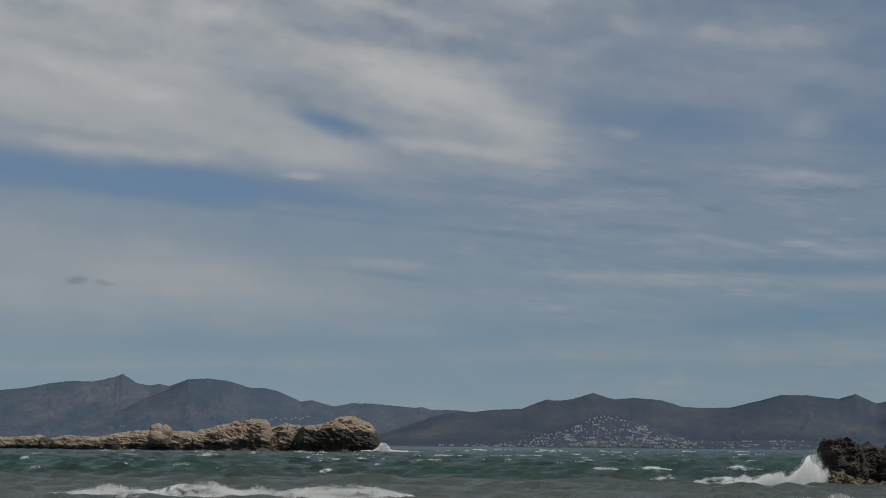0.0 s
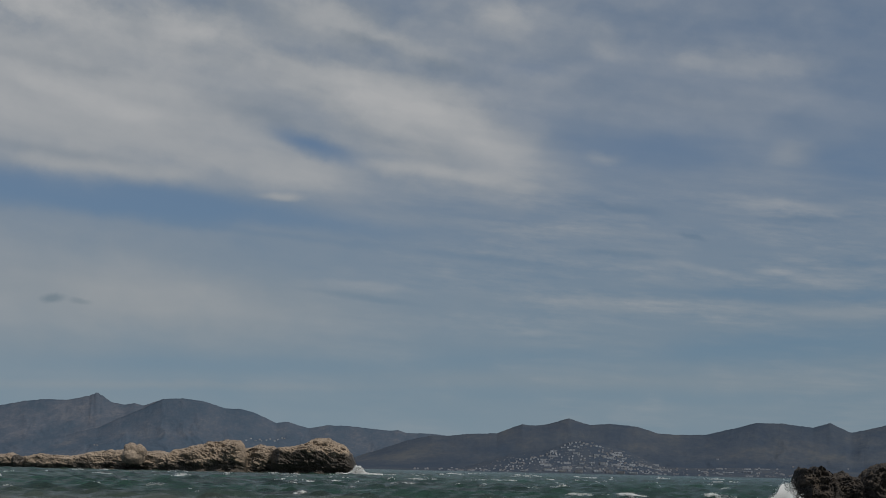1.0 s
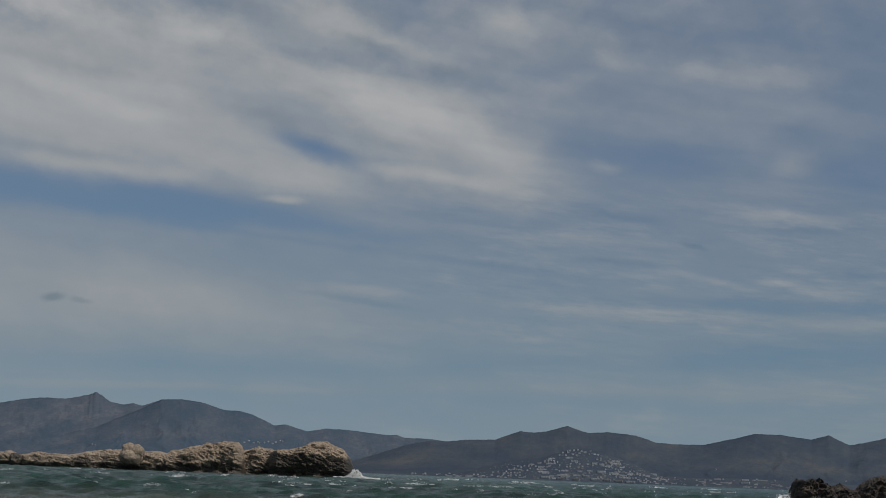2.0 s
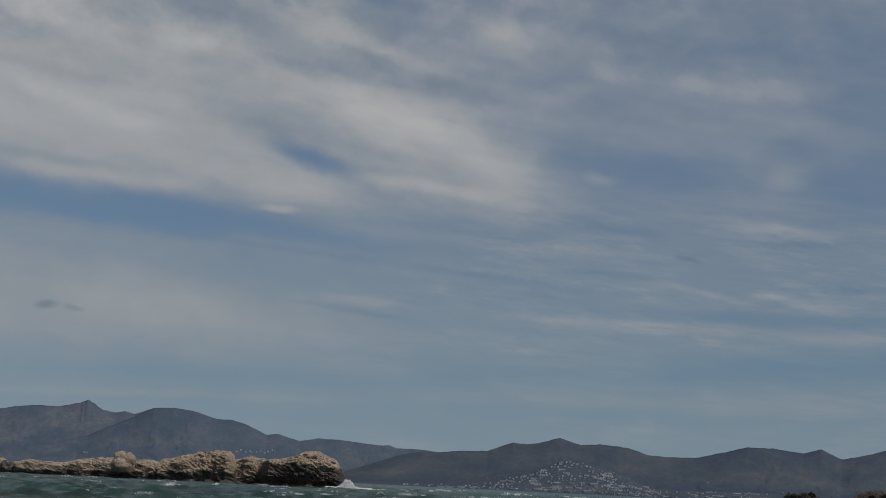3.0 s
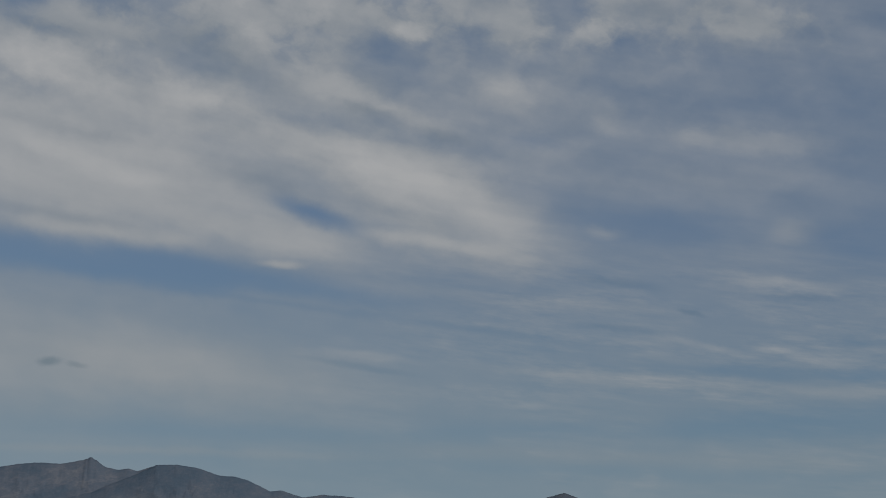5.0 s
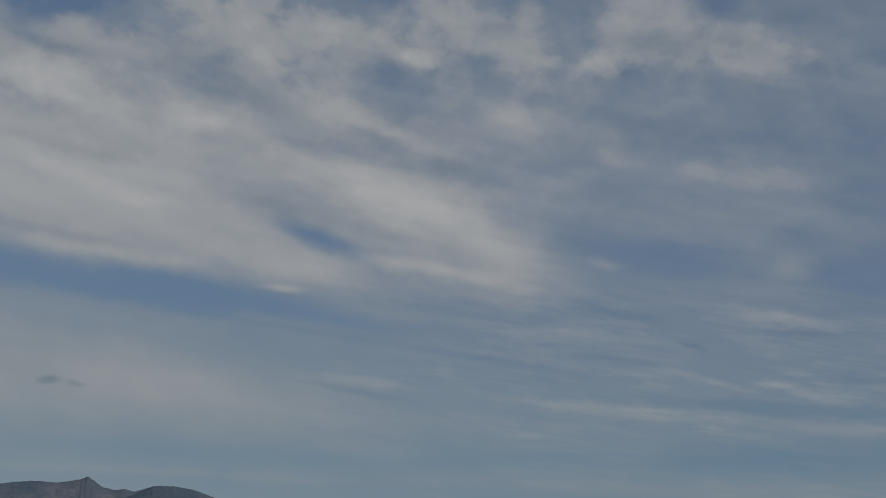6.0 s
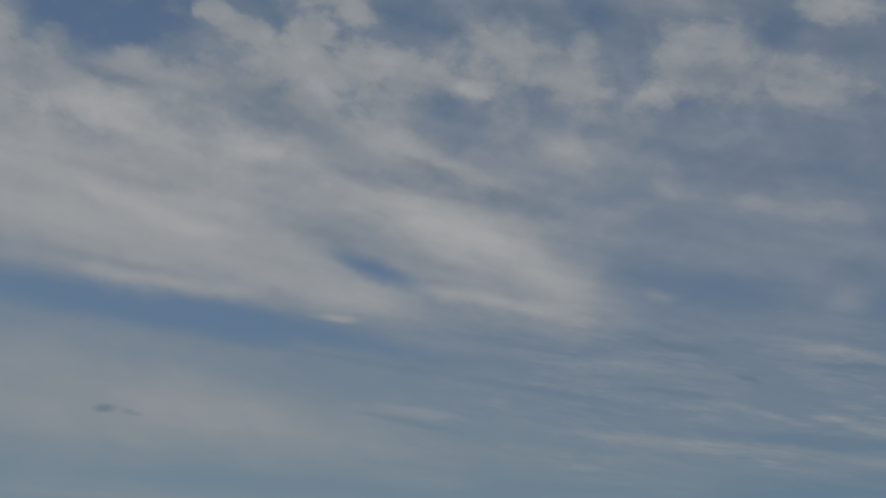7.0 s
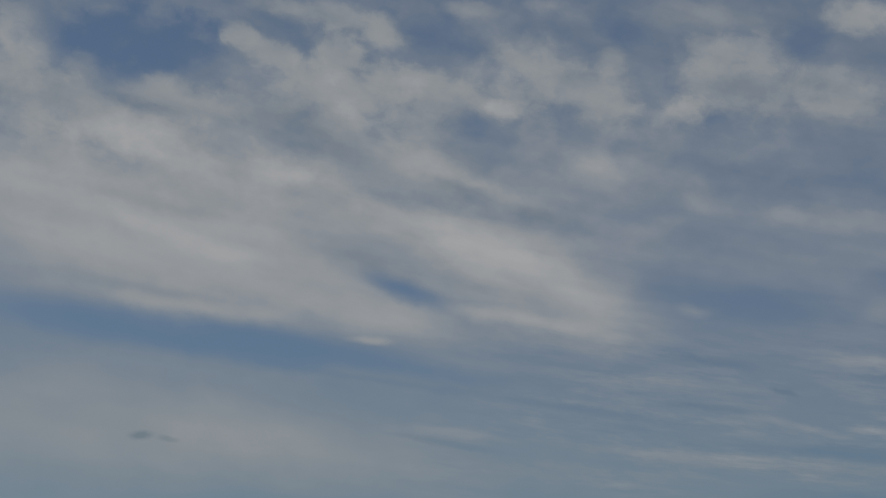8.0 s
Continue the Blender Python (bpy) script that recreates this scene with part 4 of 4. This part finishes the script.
    # farms and hamlets high on the western slopes
    for az, share in ((-6.52, 0.62), (-6.36, 0.66), (-6.2, 0.63), (-6.06, 0.66), (-6.0, 0.64), (-5.83, 0.67), (-5.7, 0.70), (-5.55, 0.69), (-5.45, 0.72), (-5.3, 0.75), (-5.22, 0.74),
                      (-14.5, 0.90), (-14.35, 0.84), (-14.2, 0.88), (-14.1, 0.80), (-13.95, 0.83), (-13.8, 0.79), (-13.65, 0.82), (-13.5, 0.76), (-11.6, 0.6), (-11.5, 0.58)):
        put(az, share, SPUR)
    for az, share in ((12.1, 0.30), (13.9, 0.32), (9.6, 0.5)):
        put(az, share, EAST)

    blocks = [apartment_block(18, 9, 2, PLASTER, "long white apartment block with balconies on the shore"),
              apartment_block(11, 9, 1, PLASTER, "white terraced apartment block on the hillside"),
              apartment_block(15, 9, 2, OCHRE, "ochre apartment block with balconies on the shore")]
    sites = [(3.85, 0.12, 0), (4.35, 0.08, 2), (5.55, 0.10, 0), (5.95, 0.08, 2), (6.35, 0.07, 2), (6.75, 0.06, 0), (4.9, 0.06, 2), (5.2, 0.22, 1),
             (5.5, 0.66, 1), (5.75, 0.66, 1), (6.0, 0.66, 1), (6.05, 0.78, 1), (6.3, 0.78, 1), (5.0, 0.38, 1), (5.35, 0.40, 1),
             (5.75, 0.38, 0), (6.2, 0.36, 1), (6.7, 0.45, 1), (3.0, 0.1, 1), (7.2, 0.1, 1), (8.2, 0.2, 1), (9.7, 0.3, 1), (10.6, 0.5, 0), (11.7, 0.4, 1)]
    rows = [terrace_row(5, PLASTER, "stepped row of small white terraced houses on the hillside"),
            terrace_row(7, PLASTER, "long stepped row of white terraced houses on the hillside")]
    for k in range(34):
        az = rng.uniform(3.6, 7.3) if k % 3 else rng.uniform(7.5, 13.4)
        stand(rows[k % 2], SHORE_HILL, az, rng.uniform(0.06, 0.9), rng.uniform(-6, 6), first=k < 2)
    seen = set()
    for az, share, k in sites:
        stand(blocks[k], SHORE_HILL, az, share, rng.uniform(-8, 8), first=k not in seen)
        seen.add(k)


build_town()


# ---- foam: froth on the breaking crests and spray ----
def froth(name, at, size, seed):
    """A mesh of many fine irregular flecks of foam, with their centres and half sizes."""
    rng = np.random.RandomState(seed)
    bead = np.array([(1, 0, 0), (-1, 0, 0), (0, 1, 0), (0, -1, 0), (0, 0, 1), (0, 0, -1)], float)
    tri = np.array([(0, 2, 4), (2, 1, 4), (1, 3, 4), (3, 0, 4), (2, 0, 5), (1, 2, 5), (3, 1, 5), (0, 3, 5)])
    v = at[:, None, :] + bead[None] * size[:, None, :] * rng.uniform(0.6, 1.4, (len(at), 6, 1))
    f = tri[None] + 6 * np.arange(len(at))[:, None, None]
    return mesh_from(name, v.reshape(-1, 3), f.reshape(-1, 3).tolist(), FOAM)


def crest_flecks(x0, y0, x1, y1, high, count, seed, wide, size, core=0.0):
    """Flecks along a breaking crest: a ragged fringe on top, tumbling down the shoreward face."""
    rng = np.random.RandomState(seed + 900)
    run = math.hypot(x1 - x0, y1 - y0)
    t = rng.rand(count * 2)
    keep = rng.rand(count * 2) < np.clip(0.55 + 2.2 * fbm(t * run * 0.9, t * 0 + seed * 3.7, 200, 4), 0.05, 1)
    t = t[keep][:count]
    n = len(t)
    ends = np.clip(1 - np.abs(2 * t - 1) ** 4, 0.02, 1)
    roof = np.clip(0.6 + 1.7 * fbm(t * run * 1.3, t * 0 + seed, 210, 5, 0.65), 0.05, 1.5) * high * ends
    u = rng.rand(n)
    foot = np.clip(0.85 + 1.6 * fbm(t * run * 0.5, t * 0 + seed, 215, 4), 0.3, 1.6)
    off = (0.25 - 1.25 * foot * u ** 1.3) * wide * ends + rng.normal(0, 0.06 * wide, n)
    x = x0 + (x1 - x0) * t - (y1 - y0) / run * off
    y = y0 + (y1 - y0) * t + (x1 - x0) / run * off
    z = sea_height(x, y) + roof * rng.rand(n) ** 1.4 * np.clip(1 - u, 0, 1) ** 0.7
    s = size * rng.uniform(0.5, 1.5, n) * np.where(rng.rand(n) < core, 3.5, 1.0)
    return np.stack([x, y, z], 1), np.stack([s * 1.5, s, s * 0.8], 1)


def foam_thing(name, flecks, seed, label, category="wave"):
    return tagged(new(name, froth(name, *flecks, seed)), label, category, "breaking waves", "stuff")


def burst(x):
    """Height of the burst along the rock: lumps that grow towards its foot."""
    lumps = 0.16 + 0.22 * np.clip((x - 9.8) / 5, 0, 1) + 0.72 * np.exp(-((x - 16.4) / 0.95) ** 2) + 0.34 * np.exp(-((x - 14.8) / 0.6) ** 2) + 0.14 * np.exp(-((x - 13.4) / 0.4) ** 2)
    return lumps * (1 + 1.5 * fbm(x * 1.9, x * 0, 220, 5, 0.6))


def build_foam():
    rng = np.random.RandomState(5)
    kinds = [("long white breaking wave rolling in close to the beach", 90000, 0.27, 1.1, 0.005),
             ("white breaking crest running onto the dark rock", 16000, 0.22, 0.8, 0.008),
             ("low white wash of foam beside the dark rock", 6000, 0.13, 0.6, 0.008)]
    for k, (label, count, high, wide, size) in enumerate(kinds):
        x0, y0, x1, y1, _, _ = BREAKERS[k]
        foam_thing("breaker", crest_flecks(x0 + (1.2 if k == 0 else 0), y0, x1, y1, high, count, k, wide, size), k, label)
    # burst of spray where the swell strikes the dark rock
    n = 80000
    u = rng.rand(n) ** 0.7
    x = 9.8 + 7.2 * u
    roof = burst(x)
    z = roof * rng.rand(n) ** 1.1 * np.where(rng.rand(n) < 0.1, 1.18, 1.0)
    inner = rng.rand(n) < 0.3
    z = np.where(inner, z * 0.75, z)
    s = np.where(inner, 0.012, 0.007) * rng.uniform(0.5, 1.5, n)
    at = np.stack([x + 0.25 * z + rng.normal(0, 0.04, n), 78.6 + rng.normal(0, 0.35, n), z], 1)
    plume = foam_thing("spray", (at, np.stack([s * 1.2, s, s], 1)), 31, "burst of white spray against the black rock", "spray")
    # its dense core
    U, A = np.meshgrid(np.linspace(0, 1, 240), np.linspace(0, math.pi, 60))
    X = 9.9 + 7.05 * U
    lump = fbm(X * 3.0, A * 1.6, 240, 5, 0.6)
    Z = burst(X) * 0.8 * np.sin(A) ** 0.6 * (1 + 1.1 * lump * np.sin(A))
    Y = 78.75 - (0.40 + 0.15 * lump) * np.cos(A)
    core = new("core", mesh_from("core", np.stack([X + 0.2 * Z, Y, Z - 0.05], -1).reshape(-1, 3), grid_faces(60, 240), FOAM))
    core.parent = plume
    # surf at the tip of the islet
    n = 5000
    x = -23.5 + 11.0 * rng.rand(n) ** 0.9
    hump = 1.9 * np.exp(-((x + 18.2) / 1.4) ** 2) * (1 + 1.4 * fbm(x * 1.1, x * 0, 230, 3)) + 0.22
    s = np.where(rng.rand(n) < 0.2, 0.09, 0.05) * rng.uniform(0.5, 1.5, n)
    at = np.stack([x, 391.8 + rng.normal(0, 0.8, n), 0.3 + hump * rng.rand(n) ** 1.5], 1)
    foam_thing("spray", (at, np.stack([s * 1.5, s, s], 1)), 32, "white surf bursting at the tip of the islet", "spray")
    # whitecaps on their small waves, too many and too small to tell apart
    flecks = []
    for k, (x0, y0, x1, y1, high, wide) in enumerate(CAPS):
        dist = math.hypot(x0, y0)
        count = int(40 + 30 * math.hypot(x1 - x0, y1 - y0))
        flecks.append(crest_flecks(x0, y0, x1, y1, 0.07 + 0.0007 * dist, count, 40 + k, wide * 0.42, 0.003 + 0.00008 * dist))
    foam_thing("whitecaps", (np.concatenate([f[0] for f in flecks]), np.concatenate([f[1] for f in flecks])), 77,
               "scattered small white foam crests on green waves", "waves")


build_foam()
